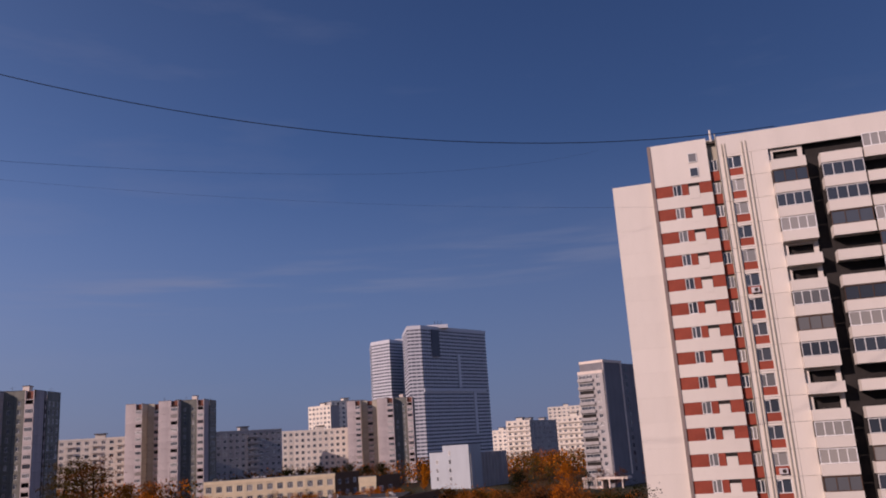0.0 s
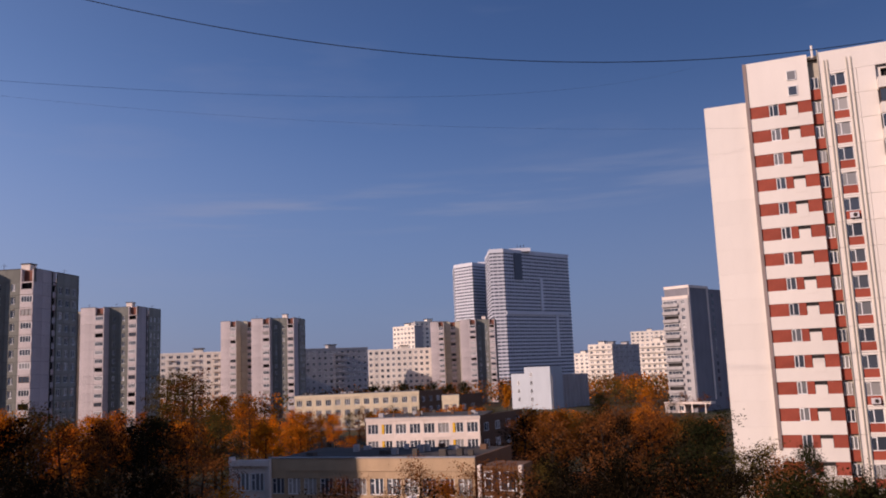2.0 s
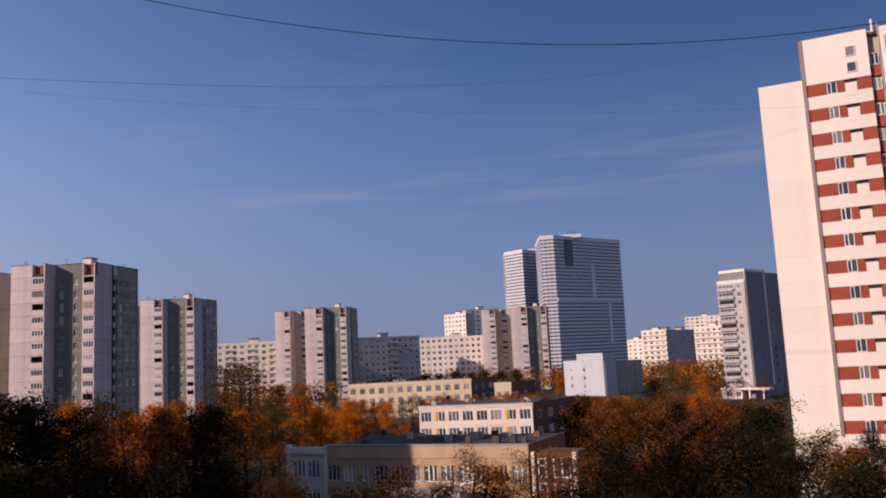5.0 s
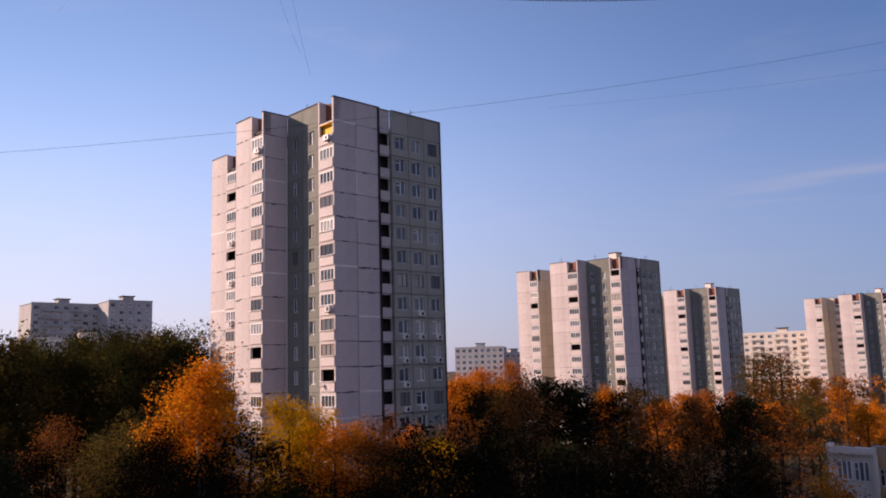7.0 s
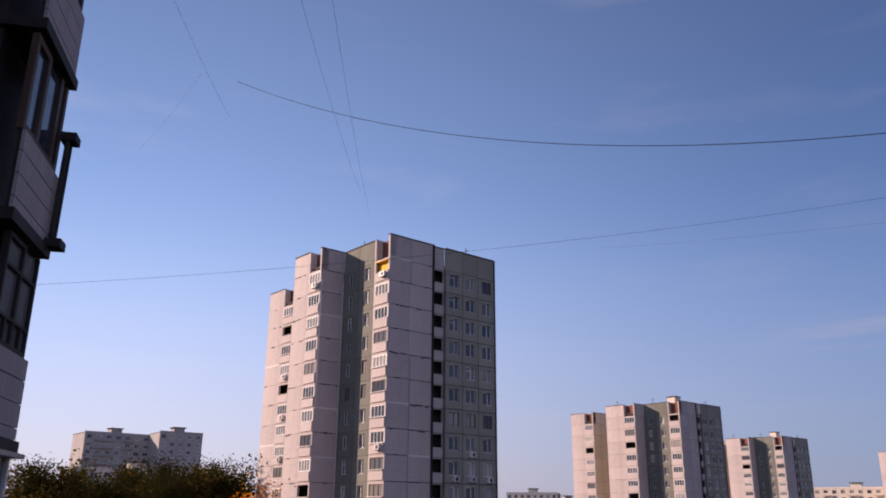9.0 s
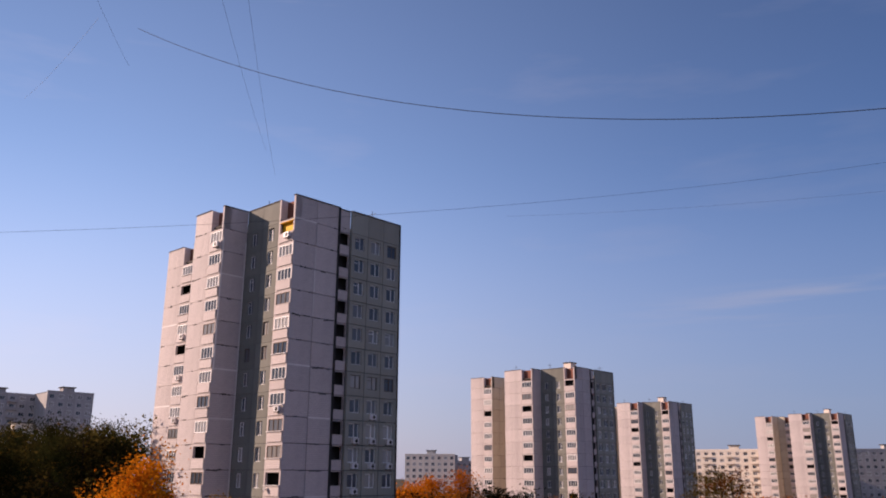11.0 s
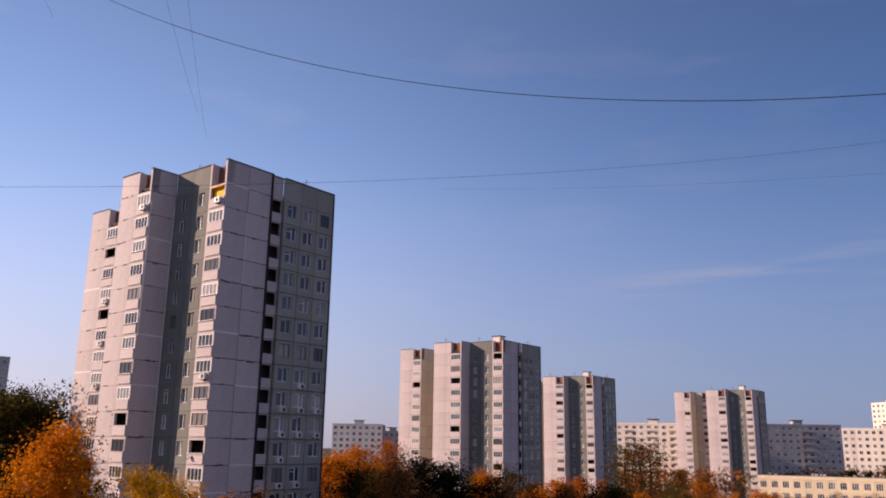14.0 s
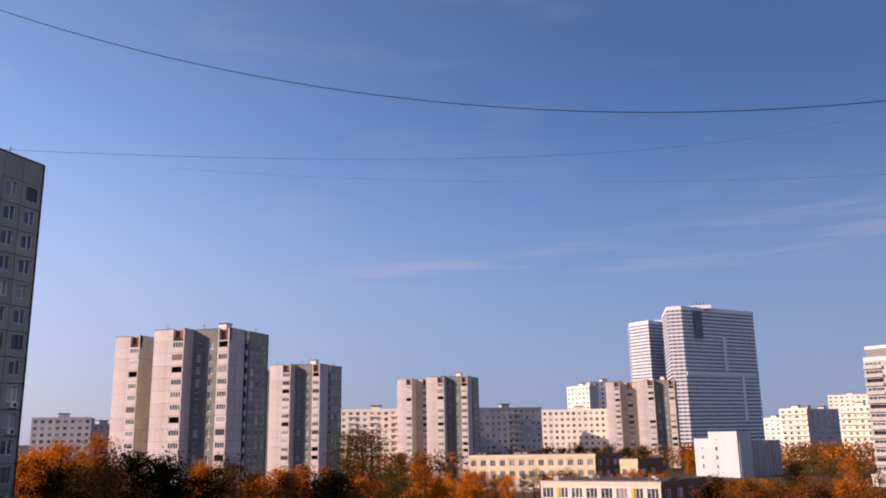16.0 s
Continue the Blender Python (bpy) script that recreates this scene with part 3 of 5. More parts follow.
# ---------------------------------------------------------------- bright panel block with red bands
def red_banded_block():
    u = Vector((0.945, -0.326, 0.0))
    t0 = Vector((30.3, 89.6, 0.0))
    base = Matrix(((u.x, -u.y, 0, t0.x), (u.y, u.x, 0, t0.y), (0, 0, 1, 0), (0, 0, 0, 1)))
    block = thing("red_banded_block", base, "tall pink-white panel block with brick-red bands", "apartment building")
    sh, n, top = 2.75, 16, 50.4
    z_first = 45.3 - 16 * sh
    # blank end bay, lower than the rest, of storey-high panels
    for f in range(16):
        part("wall_panel", panel_mesh(4.55, sh, None, M_PINK, gap=0.008), None, block, at=Matrix.Translation((-4.55, 0.35, z_first + f * sh + 0.8)))
    box_part("end_body", (-4.5, -0.02, 0.6, 13.0, 0, 45.9), M_PINK, block)
    # near-black body stands in for shade behind balconies and in the gaps
    box_part("body", (0.0, 26.0, 0.9, 14.0, 0, top - 0.6), M_CORE, block, "near-black inner body for the shade behind the facade")
    box_part("side_wall", (-0.02, 0.28, 0.02, 14.0, 0, top), M_PINK, block)
    box_part("roof", (0.3, 26.2, 0.3, 14.0, top - 0.6, top - 0.3), M_ROOF, block)
    box_part("attic_wall", (0.28, 6.6, 0.0, 0.4, z_first + n * sh, top), M_PINK, block, "blank pink-white attic wall")
    box_part("plinth", (0.28, 26.0, 0.0, 0.5, 0, z_first), M_PINK, block)
    box_part("strip_wall", (6.6, 7.7, 0.82, 0.88, z_first, top), M_SAND, block)
    # added brown strip paints the side wall's shaded edge onto the front
    box_part("corner_strip", (-0.06, 0.30, -0.10, 0.02, 8.0, top - 0.02), M_PLASTER, block, "brownish strip standing in for the shaded side edge")
    for k in range(2):
        window(block, Matrix.Translation((4.4, -0.10, 46.0 + k * 1.75)), 0.95, 1.1, None, ())
    red_mes = []
    for x0, x1 in ((0.28, 2.28), (3.28, 4.0), (5.25, 6.6)):
        bm = bmesh.new()
        add_box(bm, x0, x1, 0.06, 0.4, 0, 1.35)
        red_mes.append(mesh_of("red_panel", bm, M_BRICK_RED))
    bm = bmesh.new()
    add_box(bm, 0.28, 6.6, 0.0, 0.4, 0, 1.4)
    add_box(bm, 4.05, 5.2, -0.03, 0.0, 0.9, 2.35)
    white_me = mesh_of("white_band", bm, M_PINK)
    # slot painted near-black for the shade inside the loggia
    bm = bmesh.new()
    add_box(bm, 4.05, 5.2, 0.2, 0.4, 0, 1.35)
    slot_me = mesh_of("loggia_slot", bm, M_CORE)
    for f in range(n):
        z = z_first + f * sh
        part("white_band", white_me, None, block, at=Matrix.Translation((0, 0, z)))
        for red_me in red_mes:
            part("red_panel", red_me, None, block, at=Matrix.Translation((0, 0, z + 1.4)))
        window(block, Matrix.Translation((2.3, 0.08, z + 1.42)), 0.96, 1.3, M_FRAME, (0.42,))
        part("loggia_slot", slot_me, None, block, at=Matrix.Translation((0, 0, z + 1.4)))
    # narrow recessed strip, then a flat bay of windows over red panels between upright fins
    for f in range(n + 1):
        z = z_first + f * sh
        window(block, Matrix.Translation((6.75, 0.5, z + 1.2)), 0.8, 1.3, M_FRAME, (0.5,))
        box = ("strip", 0)
        if box not in CACHE:
            bm = bmesh.new()
            add_box(bm, 6.6, 7.7, 0.5, 0.8, 0, 1.15)
            CACHE[box] = mesh_of("red_panel", bm, M_BRICK_RED)
        part("red_panel", CACHE[box], None, block, at=Matrix.Translation((0, 0, z)))
        part("wall_panel", panel_mesh(3.6, sh, (1.0, 2.5, 0.2, 2.5), M_PINK, gap=0.03), None, block, at=Matrix.Translation((7.7, 0, z)))
        window(block, Matrix.Translation((8.72, 0.1, z + 1.1)), 1.46, 1.35, M_FRAME, (0.35,))
        if ("red_under", 0) not in CACHE:
            bm = bmesh.new()
            add_box(bm, 8.7, 10.2, 0.1, 0.25, 0.2, 1.08)
            CACHE[("red_under", 0)] = mesh_of("red_panel", bm, M_BRICK_RED)
        part("red_panel", CACHE[("red_under", 0)], None, block, at=Matrix.Translation((0, 0, z)))
        if f in (11, 4):
            part("air_conditioner", ac_unit_mesh(), None, block, "white outdoor air conditioner", Matrix.Translation((9.1, 0.0, z + 0.3)))
        part("wall_panel", panel_mesh(1.8, sh, None, M_PINK, gap=0.03), None, block, at=Matrix.Translation((11.3, 0, z)))
    for fx in (7.62, 8.2, 8.52, 10.38, 10.8):
        box_part("fin", (fx, fx + 0.09, -0.14, 0.05, 0, top - (1.0 if fx > 8 else -0.4)), M_SAND, block)
    box_part("parapet", (7.7, 26.0, -0.02, 0.3, z_first + 17 * sh, top), M_PINK, block)
    # balcony column and, past a dark gap, a second one
    for x0, width, dark in ((13.1, 3.6, False), (18.2, 4.2, True), (22.6, 3.4, True)):
        bm = bmesh.new()
        add_box(bm, 0, width, -1.0, -0.9, 0.1, 1.1)
        add_box(bm, 0, 0.1, -0.9, 0.5, 0.1, 1.1)
        add_box(bm, width - 0.1, width, -0.9, 0.5, 0.1, 1.1)
        add_box(bm, 0, width, -1.0, 0.6, -0.05, 0.1)
        me = mesh_of("balcony", bm, M_PINK)
        for f in range(n + 1):
            z = z_first + f * sh
            part("balcony", me, None, block, at=Matrix.Translation((x0, 0, z)))
            if (f * 7 + int(x0)) % 5 not in (0, 2):
                part("balcony_glazing", loggia_glazing_mesh(width, 1.5, (f + int(x0)) % 3), None, block, at=Matrix.Translation((x0, -0.95, z + 1.12)))
            if not dark:
                part("wall_panel", panel_mesh(width, sh, (0.5, width - 0.5, 0.2, 2.4), M_PINK, gap=0.03), None, block, at=Matrix.Translation((x0, 0.4, z)))
    box_part("attic_panel", (18.2, 26.0, 0.2, 0.6, top - 1.7, top - 0.35), M_BRICK_RED, block, "red-brown attic panel")
    bm = bmesh.new()
    add_tube(bm, [(7.2, 0.3, top - 0.4), (7.2, 0.3, top + 1.0)], [0.12, 0.12], 8)
    part("vent_pipe", bm, M_PINK, block)
    return block


red_banded_block()


# ---------------------------------------------------------------- twin high-rises
def high_rise(corners, top, label, notches):
    """White-banded glass tower: each storey a white band and a dark glazed one round the visible faces."""
    tower = thing("high_rise", Matrix.Identity(4), label, "high-rise", "twin high-rises")
    pts = [Vector((x, y, 0)) for x, y in corners]
    step = 3.25
    n = int(top / step)
    # the body's far corners close the plan
    back = [pts[-1] + Vector((-26, 34, 0)), pts[0] + Vector((-4, 60, 0))]
    plan = pts + back

    def prism(z0, z1, out):
        bm = bmesh.new()
        c = sum(plan, Vector()) / len(plan)
        ring = [p + (p - c).normalized() * out for p in plan]
        lo = [bm.verts.new((p.x, p.y, z0)) for p in ring]
        hi = [bm.verts.new((p.x, p.y, z1)) for p in ring]
        k = len(ring)
        for i in range(k):
            bm.faces.new((lo[i], lo[(i + 1) % k], hi[(i + 1) % k], hi[i]))
        bm.faces.new(hi)
        bm.faces.new(list(reversed(lo)))
        return bm
    part("glazed_core", prism(0, top - 1.0, 0.0), M_DARK_BAND, tower, "dark glazed storeys")
    band = mesh_of("band", prism(0, step * 0.47, 0.55), M_WHITE_BAND)
    for f in range(n):
        part("band", band, None, tower, at=Matrix.Translation((0, 0, f * step + 0.6)))
    part("crown", prism(top - 2.4, top + 1.2, 0.8), M_WHITE_BAND, tower, "white crown band")
    # mullions break the bands of each face
    for a, b in zip(pts, pts[1:]):
        length = (b - a).length
        fm, _ = face_pose(a, b)
        count = max(2, int(length / 3.4))
        key = ("mullion", round(top))
        if key not in CACHE:
            bm = bmesh.new()
            add_box(bm, 0, 0.5, -0.12, 0.3, 0, top - 2)
            CACHE[key] = mesh_of("mullion", bm, M_WHITE_BAND)
        for i in range(count):
            part("mullion", CACHE[key], None, tower, at=at_xz(fm, (i + 0.5) * length / count, 0))
    for x0, x1, z0, z1, face in notches:
        fm, length = face_pose(pts[face], pts[face + 1])
        box_part("notch", (x0 * length, x1 * length, -1.25, 0.5, z0, z1), M_DARK_BAND, tower, "tall recessed grey strip", fm)
    for x0, x1, z0, z1, face in ((0.52, 0.56, top * 0.55, top * 0.80, len(pts) - 2), (0.0, 0.95, top * 0.52, top * 0.54, len(pts) - 2), (0.74, 0.78, top * 0.2, top * 0.52, len(pts) - 2)):
        fm, length = face_pose(pts[face], pts[face + 1])
        box_part("trim_strip", (x0 * length, x1 * length, -1.2, 0.5, z0, z1), M_WHITE_BAND, tower, "white trim line", fm)
    box_part("roof_plant", (pts[1].x + 6, pts[1].x + 26, pts[1].y + 16, pts[1].y + 30, top, top + 3.2), M_WHITE_BAND, tower)
    for k in range(3):
        bm = bmesh.new()
        add_tube(bm, [(pts[1].x + 14 + k * 3, pts[1].y + 20, top + 3), (pts[1].x + 14 + k * 3, pts[1].y + 20, top + 7)], [0.3, 0.2], 5)
        part("aerial", bm, M_BLACK, tower)
    return tower


high_rise([(7.0, 745), (19.5, 744), (84.6, 808)], 123.0, "taller white-banded dark glass high-rise in shade", [(0.14, 0.25, 96, 121, 1)])
high_rise([(-30.0, 850), (-11.0, 833), (12.0, 862)], 123.0, "white-banded glass high-rise behind its twin", [])


# ---------------------------------------------------------------- lower apartment slabs far off
def slab(p0, p1, depth, top, label, wall, floors, bay=3.2, balconies=(), frame=None, name="apartment_slab", ends=None):
    fm, length = face_pose(p0, p1)
    house = thing(name, fm, label, "apartment building", "distant apartment slabs")
    sh = (top - 1.6) / floors
    bays = max(2, round(length / bay))
    w = length / bays
    hole = (round(w * 0.24, 2), round(w * 0.76, 2), round(sh * 0.30, 2), round(sh * 0.82, 2))
    ww, wh = hole[1] - hole[0], hole[3] - hole[2]
    wall_me = panel_mesh(w, sh, hole, wall, floors, thick=0.35)
    for i in range(bays):
        part("wall_strip", wall_me, None, house, at=Matrix.Translation((i * w, 0, 0.9)))
        if i in balconies:
            bm_key = ("far_balcony", round(w, 2), wall.name)
            if bm_key not in CACHE:
                bm = bmesh.new()
                add_box(bm, 0.1, w - 0.1, -0.9, -0.8, 0.1, 1.1)
                add_box(bm, 0.1, w - 0.1, -0.8, 0.0, 0.0, 0.12)
                CACHE[bm_key] = mesh_of("balcony", bm, wall)
        for f in range(floors):
            part("window", far_window_mesh(ww, wh, frame), None, house, at=Matrix.Translation((i * w + hole[0], 0.05, 0.9 + f * sh + hole[2])))
            if i in balconies:
                part("balcony", CACHE[("far_balcony", round(w, 2), wall.name)], None, house, at=Matrix.Translation((i * w, 0, 0.9 + f * sh)))
    box_part("body", (0.02, length - 0.02, 0.36, depth, 0, top - 0.7), M_GREY_PANEL if ends is None else ends, house)
    box_part("plinth", (0, length, -0.02, 0.36, 0, 0.9), M_GREY_PANEL, house)
    box_part("parapet", (-0.05, length + 0.05, -0.08, 0.36, 0.9 + floors * sh, top), wall, house)
    box_part("roof", (0, length, 0.36, depth, top - 0.7, top - 0.4), M_ROOF, house)
    for k in range(max(1, int(length / 22))):
        x = (k + 0.5) * length / max(1, int(length / 22))
        hut = box_part("lift_house", (x - 2.0, x + 2.0, 3, 7, top - 0.4, top + 1.6), wall, house)
        box_part("cap", (x - 2.5, x + 2.5, 2.5, 7.5, top + 1.6, top + 1.9), M_ROOF, hut)
    return house


def polar(az, d):
    return (-math.sin(radians(az)) * d, math.cos(radians(az)) * d)


slab(polar(22.6, 384), polar(16.8, 380), 12, 29.2, "long cream apartment slab with balconies among trees", M_CREAM, 10, 3.3, (2, 5, 8, 11))
slab(polar(13.0, 396), polar(8.3, 408), 12, 29.6, "grey apartment slab in shade with small windows", M_GREY_PANEL, 10, 2.9, (6, 7))
slab(polar(8.28, 432), polar(3.2, 432), 12, 28.8, "sunlit cream apartment slab with rows of windows", M_CREAM, 9, 3.0)
slab(polar(6.5, 560), polar(5.0, 545), 14, 46.8, "stepped cream block with banded windows", M_CREAM, 15, 3.6)
slab(polar(4.95, 548), polar(2.6, 560), 14, 49.5, "stepped cream block with banded windows", M_CREAM, 16, 3.6)
slab(polar(41.4, 420), polar(38.0, 416), 12, 28.0, "pale distant apartment slab over trees", M_CREAM, 9, 3.2)
slab(polar(37.9, 430), polar(36.4, 434), 12, 25.0, "grey distant apartment slab over trees", M_GREY_PANEL, 8, 3.2)
# stepped terraced blocks between the high-rises and the dark-sided block
slab(polar(-6.0, 620), polar(-7.0, 615), 16, 24.5, "terraced grey-cream apartment block", M_CREAM, 8, 3.4)
slab(polar(-7.0, 520), polar(-8.6, 515), 16, 28.5, "terraced grey-cream apartment block", M_CREAM, 9, 3.4, (0, 1, 2, 3))
slab(polar(-8.6, 515), polar(-10.4, 560), 16, 28.2, "dark shaded apartment block", M_GREY_PANEL, 9, 3.4)
slab(polar(-9.9, 690), polar(-12.4, 690), 16, 41.0, "tall cream apartment block far off", M_CREAM, 14, 3.6)
slab(polar(-10.45, 470), polar(-12.6, 466), 14, 28.0, "white apartment slab with long balconies", M_CREAM, 9, 3.2, tuple(range(6)))
# far blocks beyond the poplars
slab(polar(69.0, 330), polar(65.0, 338), 14, 45.8, "grey high apartment block beyond poplars", M_GREY_PANEL, 16, 3.4, (1, 2, 4))
slab(polar(64.5, 325), polar(61.8, 330), 14, 46.4, "grey high apartment block beyond poplars", M_GREY_PANEL, 16, 3.4)
slab(polar(69.4, 230), polar(61.5, 240), 10, 28.5, "low pale roofline beyond poplars", M_CREAM, 10, 3.4)


# ---------------------------------------------------------------- dark-sided block beside the bright one
def dark_sided_block():
    p0, p1 = polar(-12.15, 290), polar(-13.85, 286)
    fm, length = face_pose(p0, p1)
    house = thing("terrace_block", fm, "pale block with loggias and a shade-toned blank side", "apartment building")
    top, n = 38.9, 13
    z0, sh = 3.6, (38.9 - 4.6) / 13
    wall = panel_mesh(length * 0.62, sh, (0.3, round(length * 0.62 - 0.3, 2), 0.15, 2.2), M_GREY_PANEL, n)
    part("wall_strip", wall, None, house, at=Matrix.Translation((0, 0, z0)))
    wall = panel_mesh(length * 0.38, sh, (0.8, 2.2, 0.8, 2.2), M_GREY_PANEL, n)
    part("wall_strip", wall, None, house, at=Matrix.Translation((length * 0.62, 0, z0)))
    lw = length * 0.62
    bm = bmesh.new()
    add_box(bm, 0.1, lw - 0.1, -0.8, -0.7, 0.05, 1.1)
    add_box(bm, 0.1, lw - 0.1, -0.7, 0.2, 0.0, 0.12)
    me = mesh_of("balcony", bm, M_GREY_PANEL)
    for f in range(n):
        part("balcony", me, None, house, at=Matrix.Translation((0, 0, z0 + f * sh)))
        if f % 3 != 1:
            part("balcony_glazing", loggia_glazing_mesh(lw - 0.6, 1.1, f % 3), None, house, at=Matrix.Translation((0.3, 0.0, z0 + f * sh + 1.1)))
        part("window", far_window_mesh(1.4, 1.4), None, house, at=Matrix.Translation((length * 0.62 + 0.8, 0.05, z0 + f * sh + 0.8)))
    # near-black body paints the shade of the open loggias
    box_part("body", (0.1, length, 0.9, 10, z0, top - 0.5), M_CORE, house)
    box_part("parapet", (0, length, -0.05, 0.5, z0 + n * sh, top), M_SCHOOL_WHITE, house)
    # taller wing that turns its shaded side to the walk, the shade put into its wall colour
    wing = box_part("wing", (0.0, 26.0, 0.0, 9.0, 0, top + 2.6), M_SHADE_SIDE, house, "grey wing with shade painted on its blank side wall", Matrix.Translation((length, 0.6, 0)) @ pose(0, 0, 0, 0, 0, 86))
    box_part("edge_strip", (12.6, 13.6, -0.15, 0.0, 3.6, top + 2.6), M_SCHOOL_WHITE, wing, "white edge strip")
    box_part("cap", (-0.1, 13.6, -0.25, 9.1, top + 2.6, top + 3.5), M_SCHOOL_WHITE, wing, "white capping of the wing")
    box_part("edge_strip", (-0.15, 0.7, -0.2, 0.0, 3.6, top + 2.6), M_SCHOOL_WHITE, wing, "white edge strip")
    for f in range(n + 1):
        if ("wing_window", 0) not in CACHE:
            bm = bmesh.new()
            add_box(bm, 16.0, 17.4, -0.05, 0.05, 0.8, 2.2)
            CACHE[("wing_window", 0)] = mesh_of("window", bm, M_GLASS)
        part("window", CACHE[("wing_window", 0)], None, wing, at=Matrix.Translation((0, 0, z0 + f * sh)))
    # ground-floor shop with posts under a white slab
    box_part("canopy_slab", (-0.6, 15.5, -3.0, 1.0, 2.9, 3.6), M_SCHOOL_WHITE, house, "white ground-floor canopy")
    box_part("shop_wall", (0.0, 6.4, -2.4, 0.9, 0, 2.9), M_SCHOOL_WHITE, house)
    for k in range(4):
        box_part("post", (k * 4.6 - 0.4, k * 4.6, -2.9, -2.5, 0, 2.9), M_SCHOOL_WHITE, house)
    for k in range(2):
        part("window", far_window_mesh(2.2, 1.6), None, house, at=Matrix.Translation((0.9 + k * 2.9, -2.52, 0.8)))


dark_sided_block()


# ---------------------------------------------------------------- pale blue institute
def pale_blue_house():
    a, c, b = polar(-1.6, 345), polar(-4.32, 330), polar(-6.85, 352)
    fm, length = face_pose(a, c)
    house = thing("office_house", fm, "pale blue windowless office building, sunlit", "office building")
    box_part("front_wall", (0, length * 0.36, 0, 9, 0, 14.2), M_BLUE_WHITE, house)
    box_part("front_wall", (length * 0.36, length, -0.3, 7, 0, 16.8), M_BLUE_WHITE, house)
    for col, n in ((0.16, 3), (0.50, 4), (0.72, 0), (0.62, 0)):
        for k in range(n):
            part("window", far_window_mesh(1.3, 1.7), None, house, at=Matrix.Translation((length * col, -0.12 if col < 0.36 else -0.42, 3.0 + k * 3.3)))
    sm, sl = face_pose(c, b)
    rel = fm.inverted() @ sm
    side = box_part("side_wing", (0.35, sl, 0.02, 5, 0, 13.4), M_GREY_PANEL, house, "grey shaded side with upright ribs", rel)
    for k in range(12):
        box_part("rib", (k * sl / 12 + 0.4, k * sl / 12 + 0.8, -0.3, 0.02, 0, 13.4), M_GREY_PANEL, side)
    box_part("roof_hut", (4, 10, 3, 8, 13.4, 16.2), M_BLUE_WHITE, side)


pale_blue_house()


# ---------------------------------------------------------------- schools
def school(p0, p1, p2, top, storeys, sh, wall, side_wall, label, bay, win, yellow=(), first=0.6, frame=None, fascia=None):
    """Flat-roofed school: a long front from p0 to p1 and an end wall to p2."""
    fm, length = face_pose(p0, p1)
    house = thing("school", fm, label, "school building", "school buildings")
    n = max(2, round(length / bay))
    w = length / n
    ww, wh, sill = win
    ww = min(ww, w - 0.3)
    a = round((w - ww) / 2, 3)
    for f in range(storeys):
        z = first + f * sh
        for i in range(n):
            part("wall_panel", panel_mesh(w, sh, (a, round(a + ww, 3), sill, sill + wh), wall, gap=0.01), None, house, at=Matrix.Translation((i * w, 0, z)))
            if (i, f) in yellow or (i in yellow):
                box_part("yellow_panel", (a, a + ww * 0.22, 0.02, 0.2, sill, sill + wh), M_YELLOW, house, "bright yellow infill panel", Matrix.Translation((i * w, 0, z)))
            window(house, Matrix.Translation((i * w + a, 0.12, z + sill)), ww, wh, frame or M_FRAME, (0.33, 0.67), 0.09, 0.68)
    z_top = first + storeys * sh
    box_part("plinth", (0, length, -0.03, 0.3, 0, first), M_GREY_PANEL, house)
    box_part("parapet", (-0.1, length + 0.1, -0.1, 0.3, z_top, top), fascia or wall, house)
    box_part("coping", (-0.16, length + 0.16, -0.18, 0.36, top, top + 0.12), M_METAL, house)
    rel_m, sl = face_pose(p1, p2)
    rel = fm.inverted() @ rel_m
    depth = sl
    end = box_part("end_wall", (0.02, sl, 0.0, 0.3, 0, top), side_wall, house, "shaded end wall", rel)
    for f in range(storeys):
        for k in range(max(1, int(sl / 4.5))):
            part("window", far_window_mesh(1.8, 1.5), None, end, at=Matrix.Translation((1.5 + k * 4.5, -0.14, first + f * sh + sill)))
    box_part("body", (0.3, length - 0.35, 0.55, max(6.0, depth - 0.3), 0, top - 0.5), M_CORE, house)
    box_part("roof", (0.0, length, 0.3, max(6.5, depth), top - 0.35, top - 0.15), M_ROOF, house, "grey felt roof with vents")
    rnd = random.Random(int(length * 10))
    for k in range(int(length / 1.5)):
        x, y, s = rnd.uniform(1, length - 1), rnd.uniform(1.0, max(3.0, depth - 1)), rnd.uniform(0.35, 1.0)
        vent = box_part("roof_vent", (x, x + s, y, y + s, top - 0.15, top + rnd.uniform(0.25, 0.7)), rnd.choice((M_GREY_PANEL, M_ROOF, M_SCHOOL_BROWN)), house)
    return house


near_school = school((-25.4, 94.6), (-1.9, 88.0), (2.4, 100.5), 8.5, 2, 3.3, M_SCHOOL_TAN, M_SCHOOL_BROWN, "low tan-brick school with flat felt roof", 2.05, (1.6, 1.75, 0.75), first=0.5)
mid_school = school((-23.0, 153.0), (-1.9, 150.0), (6.4, 166.0), 9.2, 2, 3.0, M_SCHOOL_WHITE, M_SCHOOL_BROWN, "white school with yellow infill panels", 2.65, (2.0, 1.75, 0.7), yellow=(1, 6), first=2.6)
far_school = school(polar(13.35, 262), polar(4.85, 260), (-15.2, 272), 11.1, 3, 3.2, M_SCHOOL_YELLOW, M_SCHOOL_BROWN, "pale yellow three-storey school behind trees", 2.9, (1.7, 1.8, 0.7), first=0.6)
school(polar(3.25, 240), polar(2.1, 240), (-2.0, 250), 10.1, 2, 3.4, M_SCHOOL_YELLOW, M_SCHOOL_BROWN, "small pale yellow annexe beside the school", 2.4, (1.3, 1.6, 0.8), first=1.6)


